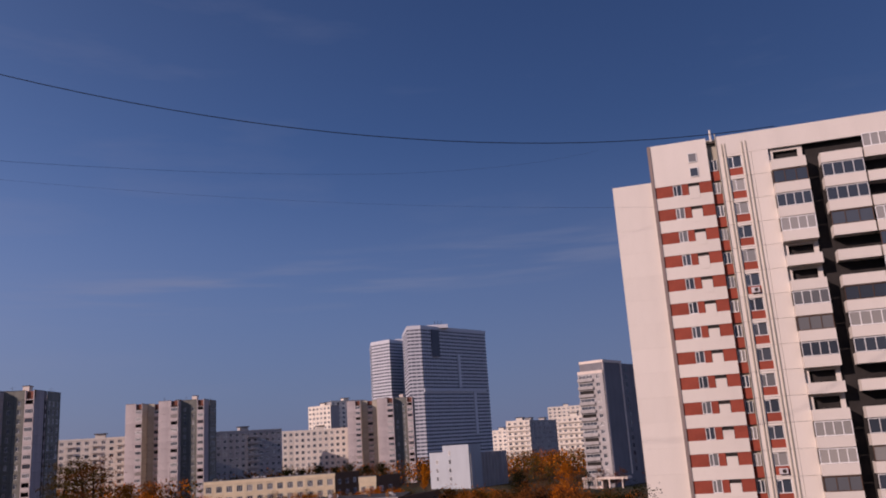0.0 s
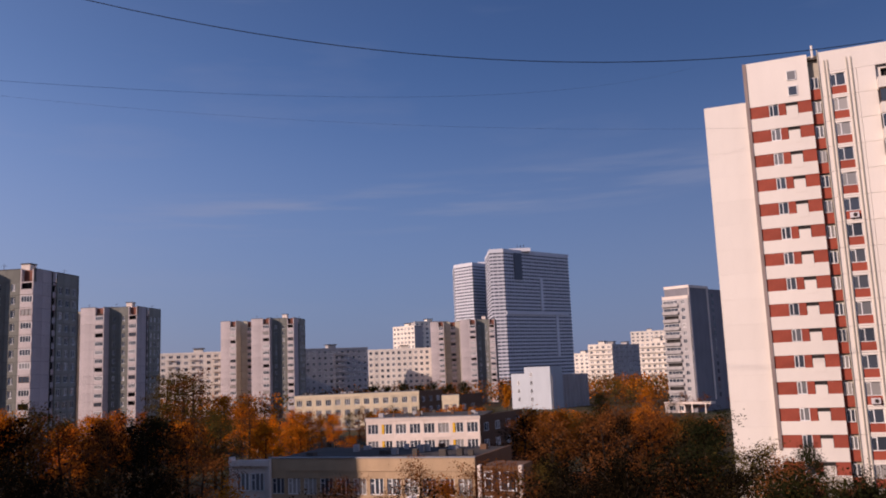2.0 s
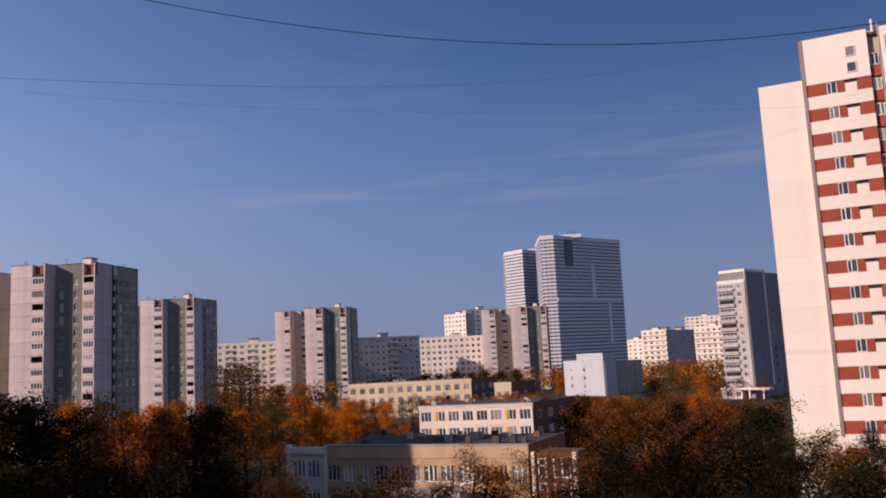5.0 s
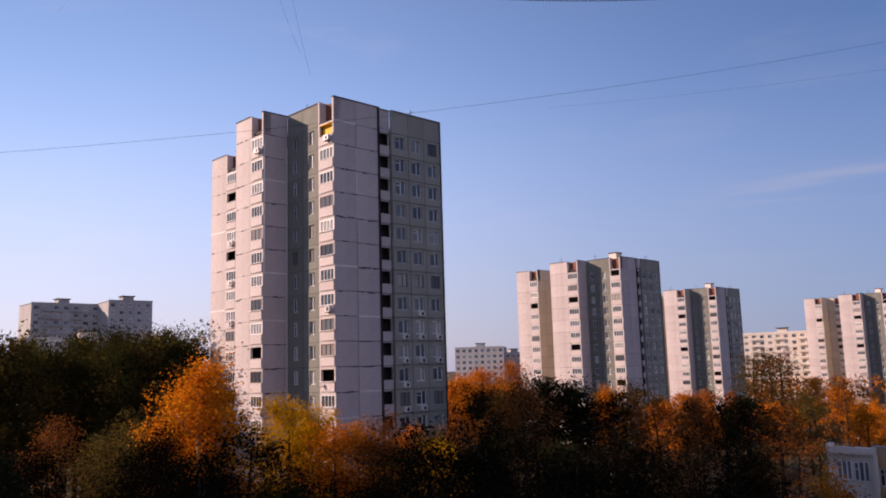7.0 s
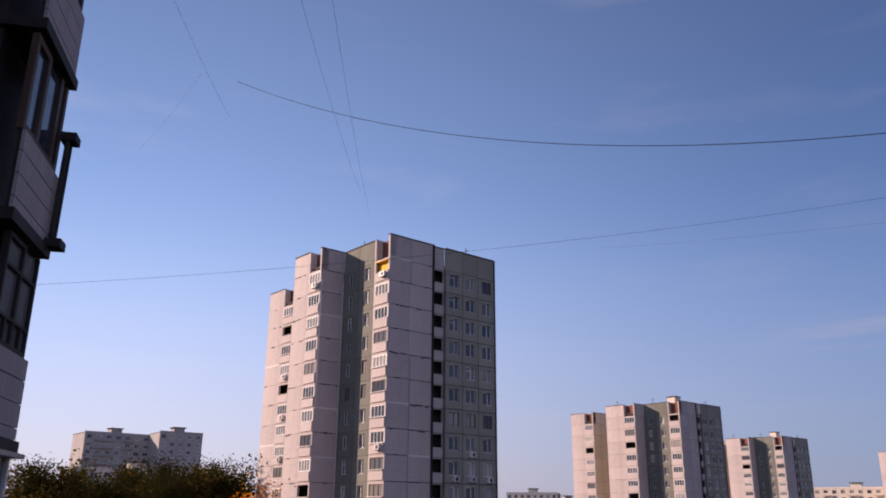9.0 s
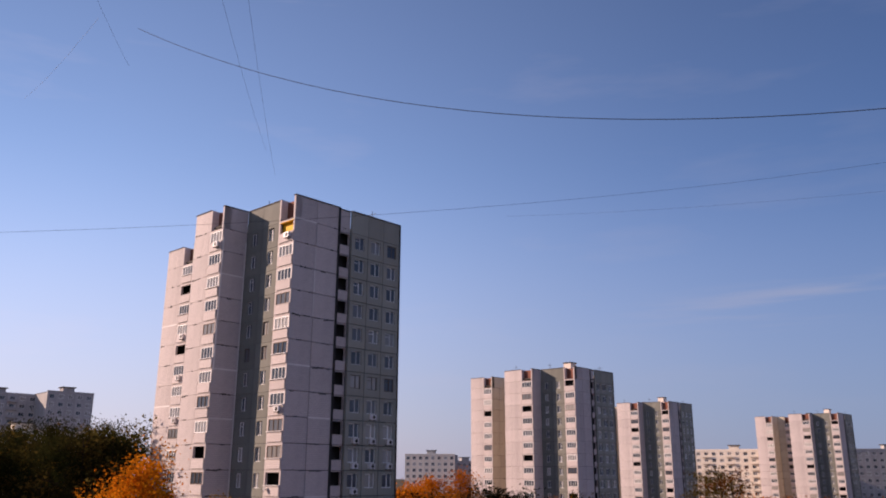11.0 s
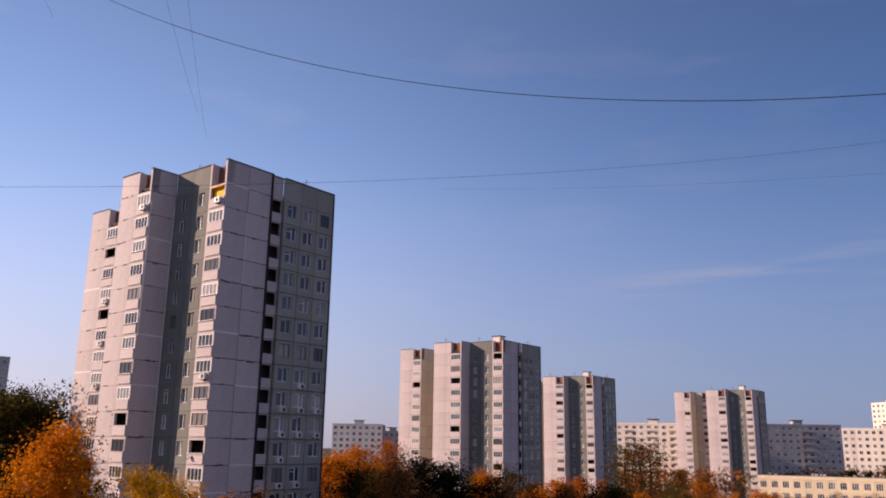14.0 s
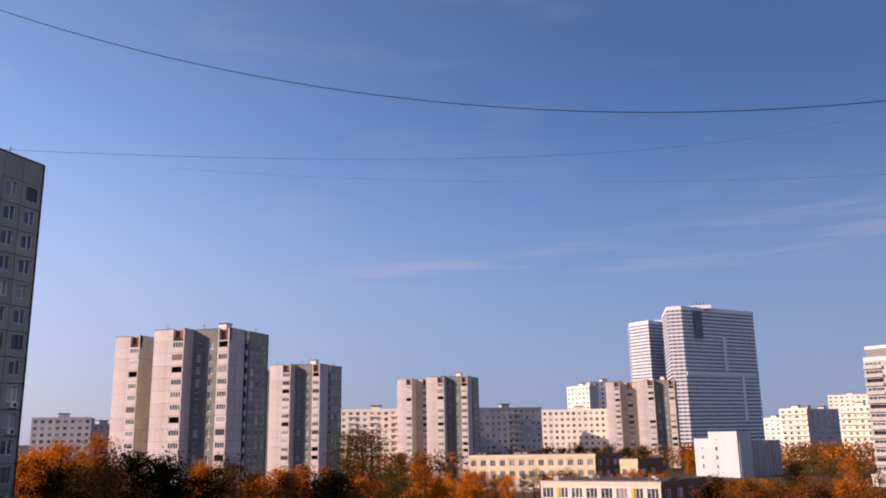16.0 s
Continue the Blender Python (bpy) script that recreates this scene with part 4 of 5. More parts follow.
def school_wings():
    """White-trimmed end bays of the tan school: a glazed stair bay and a tall window bay."""
    fm, length = face_pose((-30.0, 95.4), (-25.5, 94.2))
    bay = thing("stair_bay", fm, "white glazed stair bay of the tan school", "building wing")
    box_part("wall", (0, length, 0.15, 5, 0, 7.9), M_SCHOOL_WHITE, bay)
    for k in range(2):
        window(bay, Matrix.Translation((0.5 + k * 1.9, 0.02, 4.9)), 1.7, 2.0, M_FRAME, (0.33, 0.67), 0.12, 0.6)
        window(bay, Matrix.Translation((0.5 + k * 1.9, 0.02, 1.3)), 1.7, 2.0, M_FRAME, (0.33, 0.67), 0.12, 0.6)
    box_part("corner_post", (-0.35, 0, -0.2, 0.6, 0, 8.7), M_SCHOOL_WHITE, bay)
    box_part("corner_post", (length, length + 0.35, -0.2, 0.15, 0, 8.5), M_SCHOOL_WHITE, bay)
    box_part("cornice", (-0.35, length + 0.35, -0.3, 0.15, 7.7, 8.4), M_SCHOOL_WHITE, bay)
    fm, length = face_pose((-1.2, 84.0), (2.6, 82.6))
    bay = thing("window_bay", fm, "white-trimmed tall window bay of the tan school", "building wing")
    box_part("wall", (0, length, 0.15, 4.5, 0, 8.1), M_SCHOOL_BROWN, bay)
    for k in range(3):
        window(bay, Matrix.Translation((0.35, 0.02, 0.9 + k * 2.4)), length - 0.7, 1.9, M_FRAME, (0.25, 0.5, 0.75), 0.12, 0.6)
    for x in (-0.3, length):
        box_part("corner_post", (x, x + 0.32, -0.12, 0.5, 0, 8.2), M_SCHOOL_WHITE, bay)
    fm, length = face_pose((-17.0, 91.2), (-8.5, 88.8))
    porch = thing("entrance_canopy", fm, "grey flat entrance canopy of the tan school", "canopy")
    box_part("slab", (0, length, -2.4, -0.15, 3.3, 4.1), M_GREY_PANEL, porch)
    for x in (0.4, length - 0.7):
        box_part("post", (x, x + 0.3, -2.2, -1.9, 0, 3.3), M_GREY_PANEL, porch)


school_wings()

# ---------------------------------------------------------------- ground
bm = bmesh.new()
bmesh.ops.create_grid(bm, x_segments=40, y_segments=40, size=2600)
ground = tagged(new("ground", mesh_of("ground", bm, M_GROUND)), "dark grass strewn with fallen leaves", "ground", kind="structure")
bm = bmesh.new()
add_box(bm, -120, 120, 27.0, 33.0, 0.0, 0.05)
road = tagged(new("road", mesh_of("road", bm, M_ASPHALT)), "narrow asphalt yard road under trees", "road", kind="structure")
road.matrix_basis = pose(0, 0, 0, 0, 0, 8)


# ---------------------------------------------------------------- the house that the camera leans out of
def own_house():
    """Facade with stacked glazed balconies at its far end; the camera stands before it."""
    w0, w1 = Vector((-10.485, 2.755, 0)), Vector((-11.86, 3.66, 0))      # near and far end of the balcony fronts
    fm, length = face_pose(w0, w1)                                   # fronts look towards the walk
    z = EYE_Z
    house = thing("house_facade", fm, "shaded apartment facade with stacked patched balconies", "apartment building")
    box_part("wall", (-9.0, length, 1.25, 1.6, 0, 48), M_PLASTER, house, "brown weathered plaster wall")
    box_part("wall", (length - 0.35, length, 1.6, 14.0, 0, 48), M_PLASTER, house)
    box_part("rear_body", (-60.0, length - 0.4, 1.65, 14.0, 0, 48), M_PLASTER, house, "body of the house")
    for k, x in enumerate((-0.5, -0.9, -1.3, -1.85)):
        box_part("pilaster", (x, x + 0.16, 1.0 + 0.05 * k, 1.25, 0, 48), M_PLASTER if k % 2 else M_RUST_AND_RECESS, house)
    slabs = [z + 0.78 + k * 2.7 for k in range(-3, 7)]
    for k, zs in enumerate(slabs):
        bm = bmesh.new()
        add_box(bm, -0.05, length + 0.04, -0.04, 1.25, zs - 0.08, zs + 0.08)
        part("floor_slab", bm, M_RUST_AND_RECESS, house)
        # near-black box stands in for the shade inside each balcony
        box_part("dark_recess", (0.02, length + 0.02, 0.5, 1.2, zs + 0.09, zs + 2.6), M_RUST_AND_RECESS, house)
        # ribbed parapet: three rows of upright boards
        parapet = box_part("parapet", (0.0, length, 0.045, 0.09, zs + 0.10, zs + 1.16), M_RUST_AND_RECESS, house)
        rows = ((zs + 0.10, zs + 0.24), (zs + 0.255, zs + 0.55), (zs + 0.565, zs + 0.86), (zs + 0.875, zs + 1.15))
        boards = 13
        for a, b in rows:
            key = ("board", round(b - a, 3))
            if key not in CACHE:
                bm = bmesh.new()
                add_box(bm, 0.0, length / boards - 0.006, 0.0, 0.045, 0, b - a)
                CACHE[key] = mesh_of("board", bm, M_CORRUGATED)
            for i in range(boards):
                part("board", CACHE[key], None, parapet, at=Matrix.Translation((i * length / boards, 0.0, a)))
        z0, z1 = zs + 1.18, zs + 2.58
        style = k % 3
        if k == 2:      # neat white window below eye level
            w_unit = window(house, Matrix.Translation((0.02, 0.02, zs + 1.22)), length - 0.04, 1.36, M_WHITE_PVC, (0.42,), 0.085)
            box_part("sill", (-0.05, length + 0.05, -0.10, 0.1, zs + 1.14, zs + 1.2), M_METAL, house, "grey metal sill")
            box_part("hood", (-0.1, length + 0.06, -0.13, 0.5, zs + 2.56, zs + 2.62), M_METAL, house, "bent metal hood")
        elif k == 3:    # old grid of small panes over a plywood sheet
            w_unit = window(house, Matrix.Translation((0.28, 0.05, z0)), length - 0.32, 1.40, M_RUST_AND_RECESS, (0.5,), 0.06, 0.0)
            for x in (0.25, 0.75):
                box_part("lower_bar", ((length - 0.32) * x - 0.02, (length - 0.32) * x + 0.02, 0.0, 0.08, 0.06, 0.34), M_RUST_AND_RECESS, w_unit)
            for zz in (0.34, 0.98):
                box_part("cross_bar", (0.06, length - 0.38, 0.0, 0.08, zz, zz + 0.04), M_RUST_AND_RECESS, w_unit)
            box_part("plywood_sheet", (-0.42, 0.2, 0.25, 0.29, zs + 0.9, zs + 2.1), M_TANWOOD, house, "tan plywood sheet")
        else:
            w_unit = window(house, Matrix.Translation((0.02, 0.05, z0)), length - 0.05, 1.40, M_WOOD_FRAME, (0.38, 0.8), 0.1, 0.0)
        if k in (4, 6):  # iron drying frame bracketed to the far corner
            rack = thing("drying_frame", fm @ Matrix.Translation((length - 0.14, -0.06, zs + 0.55)), "dark iron drying frame bracketed to a balcony", "drying rack")
            for dx in (0.0, 0.16):
                bm = bmesh.new()
                add_tube(bm, [(dx, 0.0, -0.35), (dx, -0.02, 1.15)], [0.035, 0.035], 6)
                part("upright", bm, M_RUST_AND_RECESS, rack)
            box_part("top_tray", (-0.06, 0.22, -0.14, 0.08, 1.15, 1.27), M_RUST_AND_RECESS, rack)
            box_part("bottom_tray", (-0.08, 0.22, -0.16, 0.08, -0.5, -0.38), M_RUST_AND_RECESS, rack)


own_house()


def neighbour_house():
    """A block added out of view beside the yard: its long shade lies over the foreground."""
    house = thing("neighbour_house", pose(-100, -29, 0), "added brown block out of view that shades the yard", "apartment building")
    box_part("wall", (3, 15, -32, 30, 0, 46), M_PLASTER, house)
    box_part("roof", (2.6, 15.4, -32.4, 30.4, 46, 46.4), M_ROOF, house)


neighbour_house()


# ---------------------------------------------------------------- overhead cables
def cable(a, b, sag, r, label):
    bm = bmesh.new()
    a, b = Vector(a), Vector(b)
    pts = []
    for i in range(41):
        s = i / 40
        p = a.lerp(b, s)
        p.z += EYE_Z - 4 * sag * s * (1 - s)
        pts.append(p)
    add_tube(bm, pts, [r] * len(pts), 5)
    return tagged(new("overhead_cable", mesh_of("overhead_cable", bm, M_BLACK)), label, "cable", "overhead cables")


cable((-79.3, 42.6, 49.0), (32.0, 62.3, 23.9), 10.93, 0.032, "slack black cable strung between roofs")
cable((-19.2, 5.7, 4.83), (13.2, 48.2, 17.4), 1.79, 0.0034, "thin slack wire strung between roofs")
cable((-56.2, 82.7, 32.05), (30.0, 88.0, 24.6), 1.5, 0.008, "thin slack wire strung between roofs")
cable((-20.5, 12.0, 19.3), (-47.3, 36.9, 24.0), 0.5, 0.006, "thin wire rising over the yard")
cable((-19.5, 13.0, 19.3), (-50.7, 40.6, 24.0), 0.6, 0.006, "thin wire rising over the yard")
cable((-24.5, 9.4, 18.9), (-39.8, 21.1, 22.1), 0.2, 0.0055, "thin wire rising over the yard")
cable((-34.3, 16.4, 20.8), (-55.7, 22.2, 25.3), 0.3, 0.0055, "thin wire rising over the yard")


# ---------------------------------------------------------------- street lamp
def street_lamp(x, y, h, turn):
    lamp = thing("street_lamp", pose(x, y, 0, 0, 0, turn), "grey street lamp with a curved arm", "street lamp")
    bm = bmesh.new()
    add_tube(bm, [(0, 0, 0), (0, 0, h - 1.2), (0.25, 0, h - 0.5), (0.9, 0, h - 0.1), (2.2, 0, h + 0.1)], [0.1, 0.08, 0.06, 0.05, 0.045], 8)
    part("pole", bm, M_METAL, lamp)
    bm = bmesh.new()
    add_tube(bm, [(2.1, 0, h + 0.06), (2.4, 0, h + 0.14), (2.9, 0, h + 0.16)], [0.07, 0.16, 0.1], 8)
    part("lantern", bm, M_WHITE_PVC, lamp, "pale lantern head")
    return lamp


street_lamp(-8.6, 62.0, 8.4, 10)


# ---------------------------------------------------------------- trees
def tree_meshes(seed, kind, slender, density, bare=0.0, birch=False, near=True):
    """Trunk with limbs and a crown of leaf clumps, one metre high in all, to be scaled."""
    rnd = random.Random(seed)
    bm = bmesh.new()
    tips = []
    bend = [(0, 0, 0), (rnd.uniform(-.01, .01), rnd.uniform(-.01, .01), 0.25), (rnd.uniform(-.02, .02), rnd.uniform(-.02, .02), 0.55), (rnd.uniform(-.03, .03), rnd.uniform(-.03, .03), 0.93)]
    add_tube(bm, bend, [0.018, 0.014, 0.009, 0.002], 6)
    limbs = 15
    for i in range(limbs):
        z = 0.22 + 0.66 * (i / limbs) ** 0.9
        t = z / 0.93
        ang = i * 2.4 + rnd.uniform(-0.5, 0.5)
        reach = slender * (0.55 + 0.45 * math.sin(math.pi * min(1, max(0, (z - 0.12) / 0.8)))) * rnd.uniform(0.65, 1.08)
        if z > 0.7:
            reach *= max(0.25, 1.9 - 1.25 * z / 0.75 + 0.1)
        rise = rnd.uniform(0.05, 0.15)
        p0 = Vector((0, 0, z))
        p2 = p0 + Vector((math.cos(ang) * reach, math.sin(ang) * reach, rise))
        p1 = p0.lerp(p2, 0.5) + Vector((0, 0, -0.01))
        add_tube(bm, [p0, p1, p2], [0.0065 * (1.2 - t * 0.7), 0.004 * (1.2 - t * 0.7), 0.0012], 4)
        tips += [(p0.lerp(p2, s), s) for s in (0.4, 0.6, 0.8, 1.0)]
        for k in range(4):
            s = rnd.uniform(0.35, 0.95)
            q = p0.lerp(p2, s)
            e = q + Vector((rnd.uniform(-.07, .07), rnd.uniform(-.07, .07), rnd.uniform(0.0, .08)))
            add_tube(bm, [q, e], [0.0022, 0.0007], 3)
            tips.append((e, s))
    tips += [(Vector((rnd.uniform(-.03, .03), rnd.uniform(-.03, .03), rnd.uniform(0.86, 0.97))), 1.0) for _ in range(5)]
    trunk = mesh_of("trunk", bm, M_BIRCH if birch else M_BARK)
    verts, faces = [], []
    count, small, large = (2.9, 0.0038, 0.0082) if near else (1.2, 0.006, 0.0125)
    for p, s in tips:
        if rnd.random() < bare:
            continue
        clump = 0.042 + 0.034 * rnd.random()
        for k in range(int(density * count * rnd.uniform(0.6, 1.4))):
            d = Vector((rnd.gauss(0, 1), rnd.gauss(0, 1), rnd.gauss(0, 0.8))) * clump * 0.62
            c = p + d
            size = rnd.uniform(small, large)
            a = Vector((rnd.gauss(0, 1), rnd.gauss(0, 1), rnd.gauss(0, 1))).normalized()
            b = a.orthogonal().normalized()
            b = (Matrix.Rotation(rnd.uniform(0, 6.28), 3, a) @ b) * size
            e = a.cross(b).normalized() * size
            i = len(verts)
            verts += [c - b, c + b - e * 0.3, c + e * 1.2]
            faces.append((i, i + 1, i + 2))
    me = bpy.data.meshes.new("crown")
    me.from_pydata([tuple(v) for v in verts], [], faces)
    me.materials.append(M_LEAF[kind])
    return trunk, me


TREE_KINDS = {
    "orange": ("orange-leaved autumn tree in the yard", 0.25, 27, 0.0, False),
    "amber": ("amber autumn birch with pale bark", 0.18, 50, 0.0, True),
    "yellow": ("golden-yellow autumn tree in the yard", 0.25, 34, 0.0, False),
    "brown": ("half-bare russet autumn tree", 0.30, 17, 0.18, False),
    "dark": ("tall dark green tree, leaves darkened further for shade", 0.19, 32, 0.0, False),
    "poplar": ("tall green poplar turning yellow", 0.19, 34, 0.0, False),
    "olive": ("olive-brown autumn tree in the yard", 0.28, 20, 0.1, False),
    "shade": ("russet tree with house shade put in its leaf colour", 0.30, 24, 0.05, False),
}
PROTOS = {}
DISTANT = []


def tree(kind, x, y, h, spread=1.0):
    label, slender, density, bare, birch = TREE_KINDS[kind]
    variants = 3
    v = int(abs(x * 7.3 + y * 3.1)) % variants
    near = math.hypot(x, y) < (140 if kind == "poplar" else 104)
    if (kind, v, near) not in PROTOS:
        PROTOS[(kind, v, near)] = tree_meshes(len(kind) * 31 + v * 13 + 5, kind, slender, density, bare, birch, near)
    trunk, crown = PROTOS[(kind, v, near)]
    m = pose(x, y, 0, 0, 0, (x * 37 + y * 91) % 360)
    if math.hypot(x, y) > 185:
        DISTANT.append((kind, crown, trunk, m @ Matrix.Diagonal((h * spread, h * spread, h, 1))))
        return None
    t = thing("tree", m, label, "tree", kind + " trees")
    t.scale = (h * spread, h * spread, h)
    part("trunk", trunk, None, t)
    part("crown", crown, None, t)
    return t


def place(kind, az, d, el, spread=1.0):
    """A tree at a bearing and distance whose top stands el degrees above the eye's level."""
    x, y = polar(az, d)
    return tree(kind, x, y, max(4.0, EYE_Z + d * math.tan(radians(el))), spread)


# single trees that stand out
place("amber", 58.7, 70, 0.9, 1.2)
place("yellow", 53.0, 76, -1.9, 1.1)
place("yellow", 50.9, 78, -2.5, 1.0)
place("brown", 46.6, 70, -3.6, 1.1)
place("orange", 44.8, 74, -4.2, 1.0)
place("yellow", 42.4, 62, -5.3, 0.8)
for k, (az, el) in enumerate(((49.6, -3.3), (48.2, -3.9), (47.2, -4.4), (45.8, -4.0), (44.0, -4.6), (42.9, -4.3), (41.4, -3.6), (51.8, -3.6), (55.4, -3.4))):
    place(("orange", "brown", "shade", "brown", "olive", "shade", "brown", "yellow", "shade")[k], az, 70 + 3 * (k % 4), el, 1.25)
place("orange", 39.6, 150, 0.1, 1.0)
place("orange", 37.6, 160, 0.2, 1.0)
place("orange", 40.6, 170, -0.3, 1.0)
place("dark", 35.2, 112, -0.7, 1.5)
place("dark", 33.4, 112, -1.0, 1.2)
place("dark", 36.6, 118, -1.8, 1.4)
place("amber", 31.0, 135, -1.5, 1.1)
place("olive", 29.0, 130, -1.3, 1.2)
place("orange", 26.0, 140, -1.9, 1.2)
place("orange", 24.4, 150, -2.1, 1.1)
place("dark", 22.2, 120, -2.3, 1.7)
place("brown", 19.3, 88, -4.4, 1.5)
place("olive", 20.6, 250, 0.5, 1.7)
place("brown", 20.0, 246, 0.2, 1.6)
place("olive", 21.6, 255, 0.4, 1.4)
place("orange", 18.0, 200, -1.2, 1.1)
place("brown", 16.4, 150, -1.2, 1.0)
place("orange", 13.6, 170, -2.5, 1.1)
place("amber", 14.8, 165, -2.9, 1.0)
place("dark", 11.4, 290, -1.3, 1.2)
place("orange", 9.6, 145, -4.3, 1.1)
place("orange", 11.6, 200, -2.8, 0.9)
place("brown", 5.0, 70, -6.4, 1.25)
place("brown", 10.2, 74, -7.0, 1.3)
place("brown", 0.6, 70, -6.2, 1.35)
place("brown", -1.5, 68, -6.5, 1.3)
place("olive", -3.2, 72, -6.6, 1.3)
place("amber", 17.0, 48, -8.0, 0.9)
place("orange", 3.2, 70, -7.4, 1.0)
place("orange", -2.9, 120, -3.1, 1.1)
place("orange", -4.4, 135, -3.3, 1.0)
place("amber", -1.2, 300, -1.3, 0.8)
place("olive", -8.6, 270, -1.3, 1.1)
for k, az in enumerate((-9.6, -10.6, -11.4)):
    place(("olive", "orange", "brown")[k], az, 260, -1.9, 1.2)
place("dark", -7.6, 210, -2.2, 1.6)
place("dark", -12.4, 70, -5.7, 1.5)
place("dark", -14.3, 76, -4.0, 1.4)
place("olive", -17.1, 72, -5.3, 1.2)
place("dark", -20.4, 78, -5.8, 1.0)
place("brown", -18.6, 70, -6.4, 1.2)
place("olive", -22.3, 66, -7.6, 1.2)
place("olive", -25.0, 64, -7.4, 1.3)
place("dark", -28.0, 66, -7.0, 1.3)
for k, az in enumerate((12.6, 11.0, 9.0, 7.6, 6.4, 4.2, 2.4, 0.6)):
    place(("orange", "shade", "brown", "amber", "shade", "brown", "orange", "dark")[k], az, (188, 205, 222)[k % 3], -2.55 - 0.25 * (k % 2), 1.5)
# conifers and dark crowns before the sunlit slab
for k in range(7):
    place("dark", 8.0 - k * 1.05, 300 + (k % 3) * 8, -0.95 - 0.12 * (k % 2), 1.3)

rnd = random.Random(11)
# poplars beyond the yard on the sun's side
for k in range(26):
    az = 59.4 + k * 0.52
    el = 3.5 if az < 62.5 else 3.2 if az < 66.5 else 2.6 if az < 69 else 2.9
    place("poplar" if k % 5 else "olive", az, rnd.uniform(106, 135), el - (0.25, 1.3, 0.5, 0.15, 0.9)[k % 5] - rnd.uniform(0.0, 0.3), rnd.uniform(0.85, 1.15))
for k in range(16):
    place(rnd.choice(("shade", "olive", "brown", "dark")), rnd.uniform(60.5, 73), rnd.uniform(60, 92), rnd.uniform(-5.5, -2.2), 1.2)

PROFILE = [(-30, -5.5), (-16, -3.9), (-12, -3.6), (-3, -3.1), (-1, -5.6), (1, -5.8), (9, -5.4), (13.5, -2.8), (17, -1.6), (22, -2.4), (27, -2.0), (31, -1.6), (36, -0.6), (41, -0.4), (48, -3.6), (57, -2.6), (60, -1.0)]


def canopy(az):
    for (a0, e0), (a1, e1) in zip(PROFILE, PROFILE[1:]):
        if a0 <= az <= a1:
            return e0 + (e1 - e0) * (az - a0) / (a1 - a0)
    return -5.0


def free(x, y):
    if -32 < x < 5 and 80 < y < 112:
        return False
    if -27 < x < 9 and 146 < y < 174:
        return False
    if -102 < x < -62 and 50 < y < 82:
        return False
    if -128 < x < -86 and 152 < y < 186:
        return False
    if 20 < x < 70 and 76 < y < 108:
        return False
    return True


for d, step in ((44, 5.2), (58, 4.4), (74, 3.8), (96, 3.0), (120, 2.6), (146, 2.2), (178, 2.0), (215, 1.8), (262, 1.7), (300, 1.9)):
    az = -27.0
    while az < 60:
        az += step * rnd.uniform(0.7, 1.3)
        dd = d * rnd.uniform(0.92, 1.10)
        x, y = polar(az, dd)
        if not free(x, y):
            continue
        el = canopy(az) - (rnd.uniform(0.1, 1.1) if az > -2 else rnd.uniform(0.0, 0.5))
        if dd < 84 and -2.5 < az < 18.5:
            el = -8.6
        elif dd < 84:
            el -= 3.2 if az > 18 else 2.6
        elif 112 < dd < 148 and -1.5 < az < 9.5:
            el = -5.9
        elif 174 < dd < 238 and -1.0 < az < 13.5:
            el = -2.75
        elif dd >= 238:
            if -7.5 < az < 14 or 33 > az > 24:
                continue
            el = -1.9 + rnd.uniform(-0.5, 0.3) if az > 0 else -2.2 + rnd.uniform(-0.5, 0.3)
        h = EYE_Z + dd * math.tan(radians(el))
        h = min(h, 19.0 if az < 40 else 22.0)
        if h < 4.5:
            continue
        # nearest rows mostly get the leaf colours with shade painted in
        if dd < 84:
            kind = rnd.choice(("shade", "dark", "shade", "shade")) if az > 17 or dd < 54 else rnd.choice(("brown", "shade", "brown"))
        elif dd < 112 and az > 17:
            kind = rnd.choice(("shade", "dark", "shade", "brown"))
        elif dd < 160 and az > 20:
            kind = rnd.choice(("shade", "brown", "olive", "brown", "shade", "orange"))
        elif az < -2:
            kind = rnd.choice(("brown", "orange", "brown", "brown", "shade"))
        else:
            kind = rnd.choice(("orange", "brown", "orange", "amber", "orange", "olive", "brown"))
        tree(kind, x, y, h, rnd.uniform(1.0, 1.35))

# russet thicket between the white school and the bright block
for k in range(46):
    az = -2.2 - (k * 0.618 % 1.0) * 12.0
    d = rnd.uniform(112, 235)
    x, y = polar(az, d)
    if free(x, y):
        place(rnd.choice(("brown", "brown", "brown", "olive", "orange", "shade")), az, d, -3.2 - rnd.uniform(0.0, 0.5) - (0.5 if az < -11 else 0.0), rnd.uniform(1.1, 1.5))

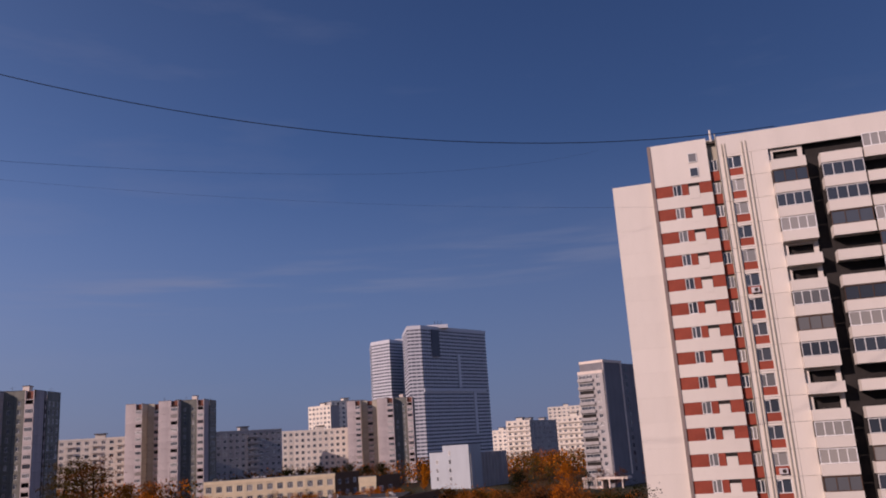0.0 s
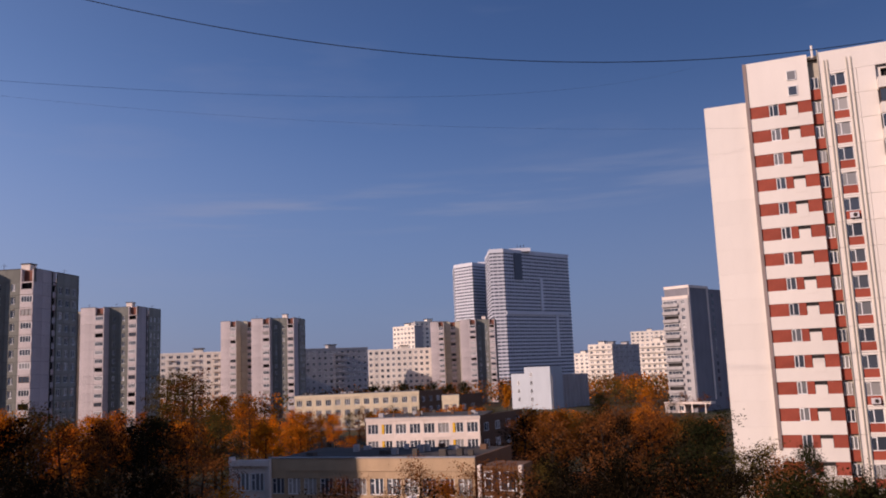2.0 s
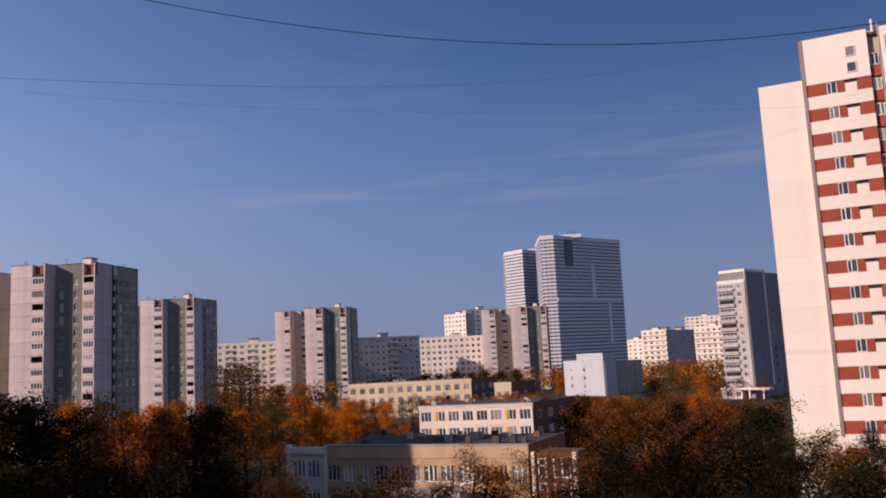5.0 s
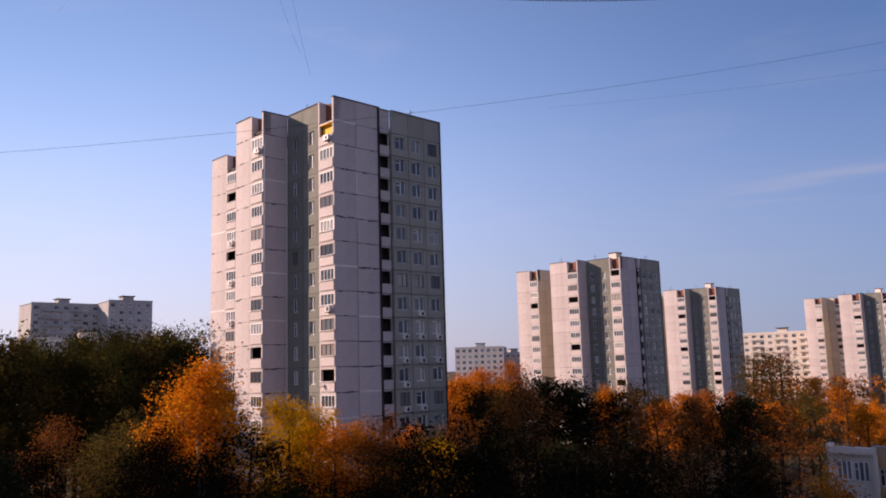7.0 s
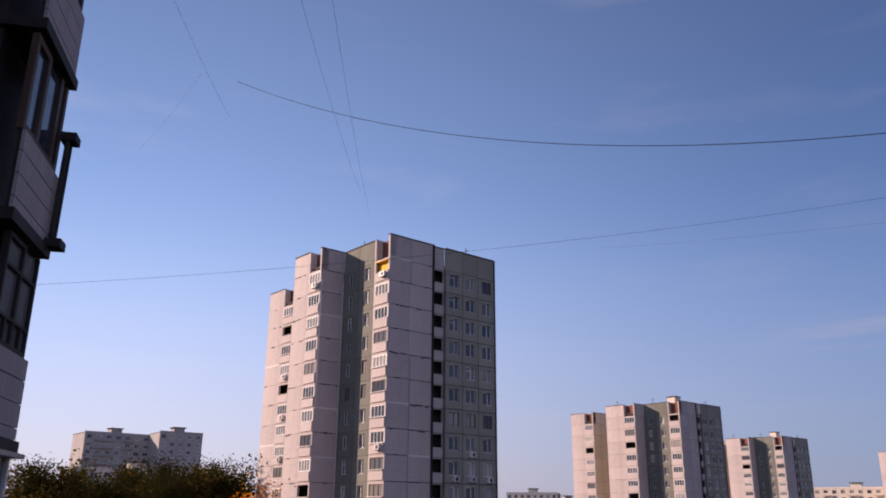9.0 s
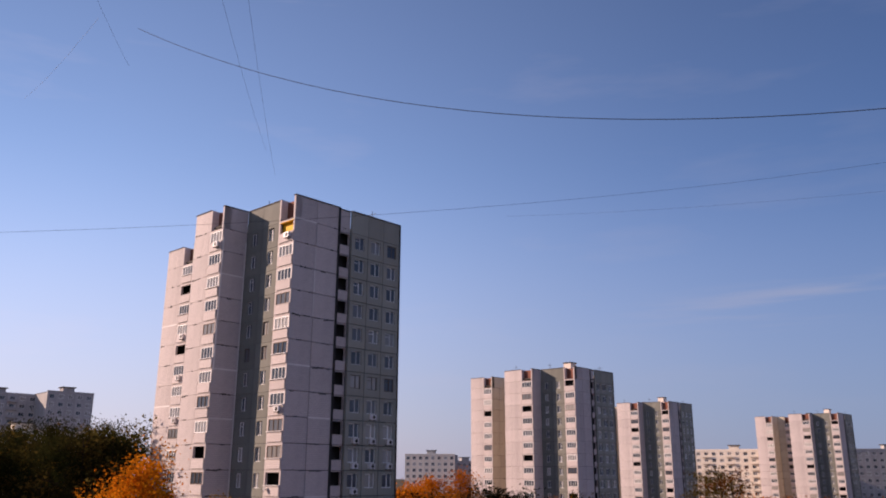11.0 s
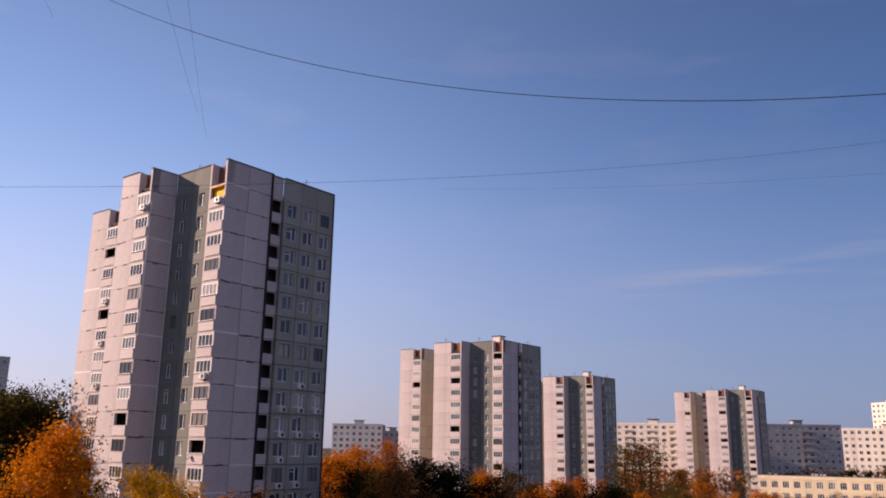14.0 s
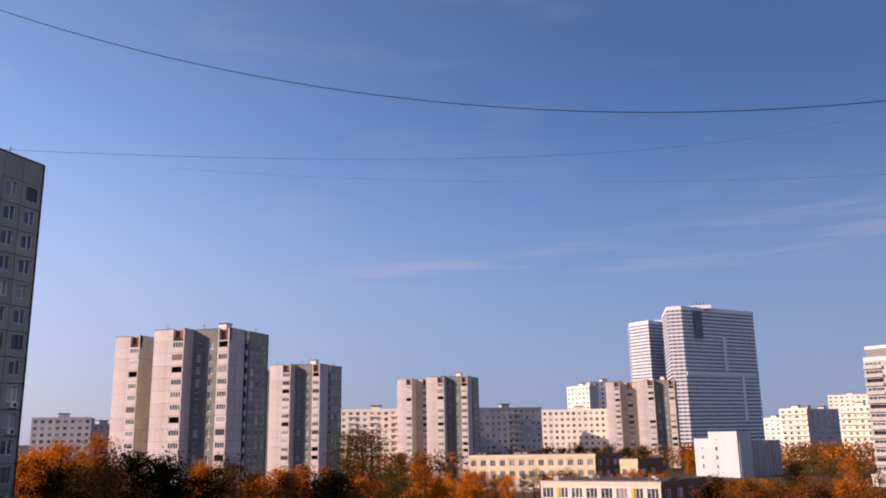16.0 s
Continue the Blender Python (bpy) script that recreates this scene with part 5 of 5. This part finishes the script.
# the woods beyond the yards: distant crowns and trunks joined, kind by kind
for kind in TREE_KINDS:
    for source in (1, 2):
        all_verts, all_faces, base = [], [], 0
        for entry in DISTANT:
            if entry[0] != kind:
                continue
            me, m = entry[source], np.array(entry[3])
            co = np.empty(len(me.vertices) * 3, dtype=np.float32)
            me.vertices.foreach_get("co", co)
            co = co.reshape(-1, 3) @ m[:3, :3].T + m[:3, 3]
            if source == 1:
                faces = np.arange(len(co)).reshape(-1, 3)
                all_faces.append(faces + base)
            else:
                all_faces += [[tuple(base + i for i in p.vertices) for p in me.polygons]]
            all_verts.append(co)
            base += len(co)
        if not all_verts:
            continue
        joined = bpy.data.meshes.new("distant_trees")
        joined.from_pydata(np.concatenate(all_verts).tolist(), [], [tuple(int(i) for i in f) for group in all_faces for f in group])
        joined.materials.append(M_LEAF[kind] if source == 1 else M_BARK)
        tagged(new("distant_trees", joined), "dense autumn trees beyond the yards", "woods", kind="stuff")

# far woods: sheets of clumped crowns between the distant houses
for kind, count in (("brown", 5200), ("orange", 3600), ("olive", 3600)):
    verts, faces = [], []
    for k in range(count):
        az = rnd.uniform(-34, 72)
        d = rnd.uniform(320, 500)
        x, y = polar(az, d)
        h = rnd.uniform(2.5, 9.5)
        if -9 < az < 14 and d < 360:
            continue
        for j in range(9):
            c = Vector((x + rnd.gauss(0, 1.9), y + rnd.gauss(0, 1.9), max(0.6, h + rnd.gauss(0, 1.2))))
            s = rnd.uniform(0.3, 0.6)
            a = Vector((rnd.gauss(0, 1), rnd.gauss(0, 1), rnd.gauss(0, 1))).normalized()
            b = a.orthogonal().normalized() * s
            e = a.cross(b).normalized() * s * 0.8
            i = len(verts)
            verts += [tuple(c - b), tuple(c + e), tuple(c + b), tuple(c - e)]
            faces.append((i, i + 1, i + 2, i + 3))
    me = bpy.data.meshes.new("far_woods")
    me.from_pydata(verts, [], faces)
    me.materials.append(M_LEAF[kind])
    tagged(new("far_woods", me), "autumn woods between distant apartment blocks", "woods", kind="stuff")
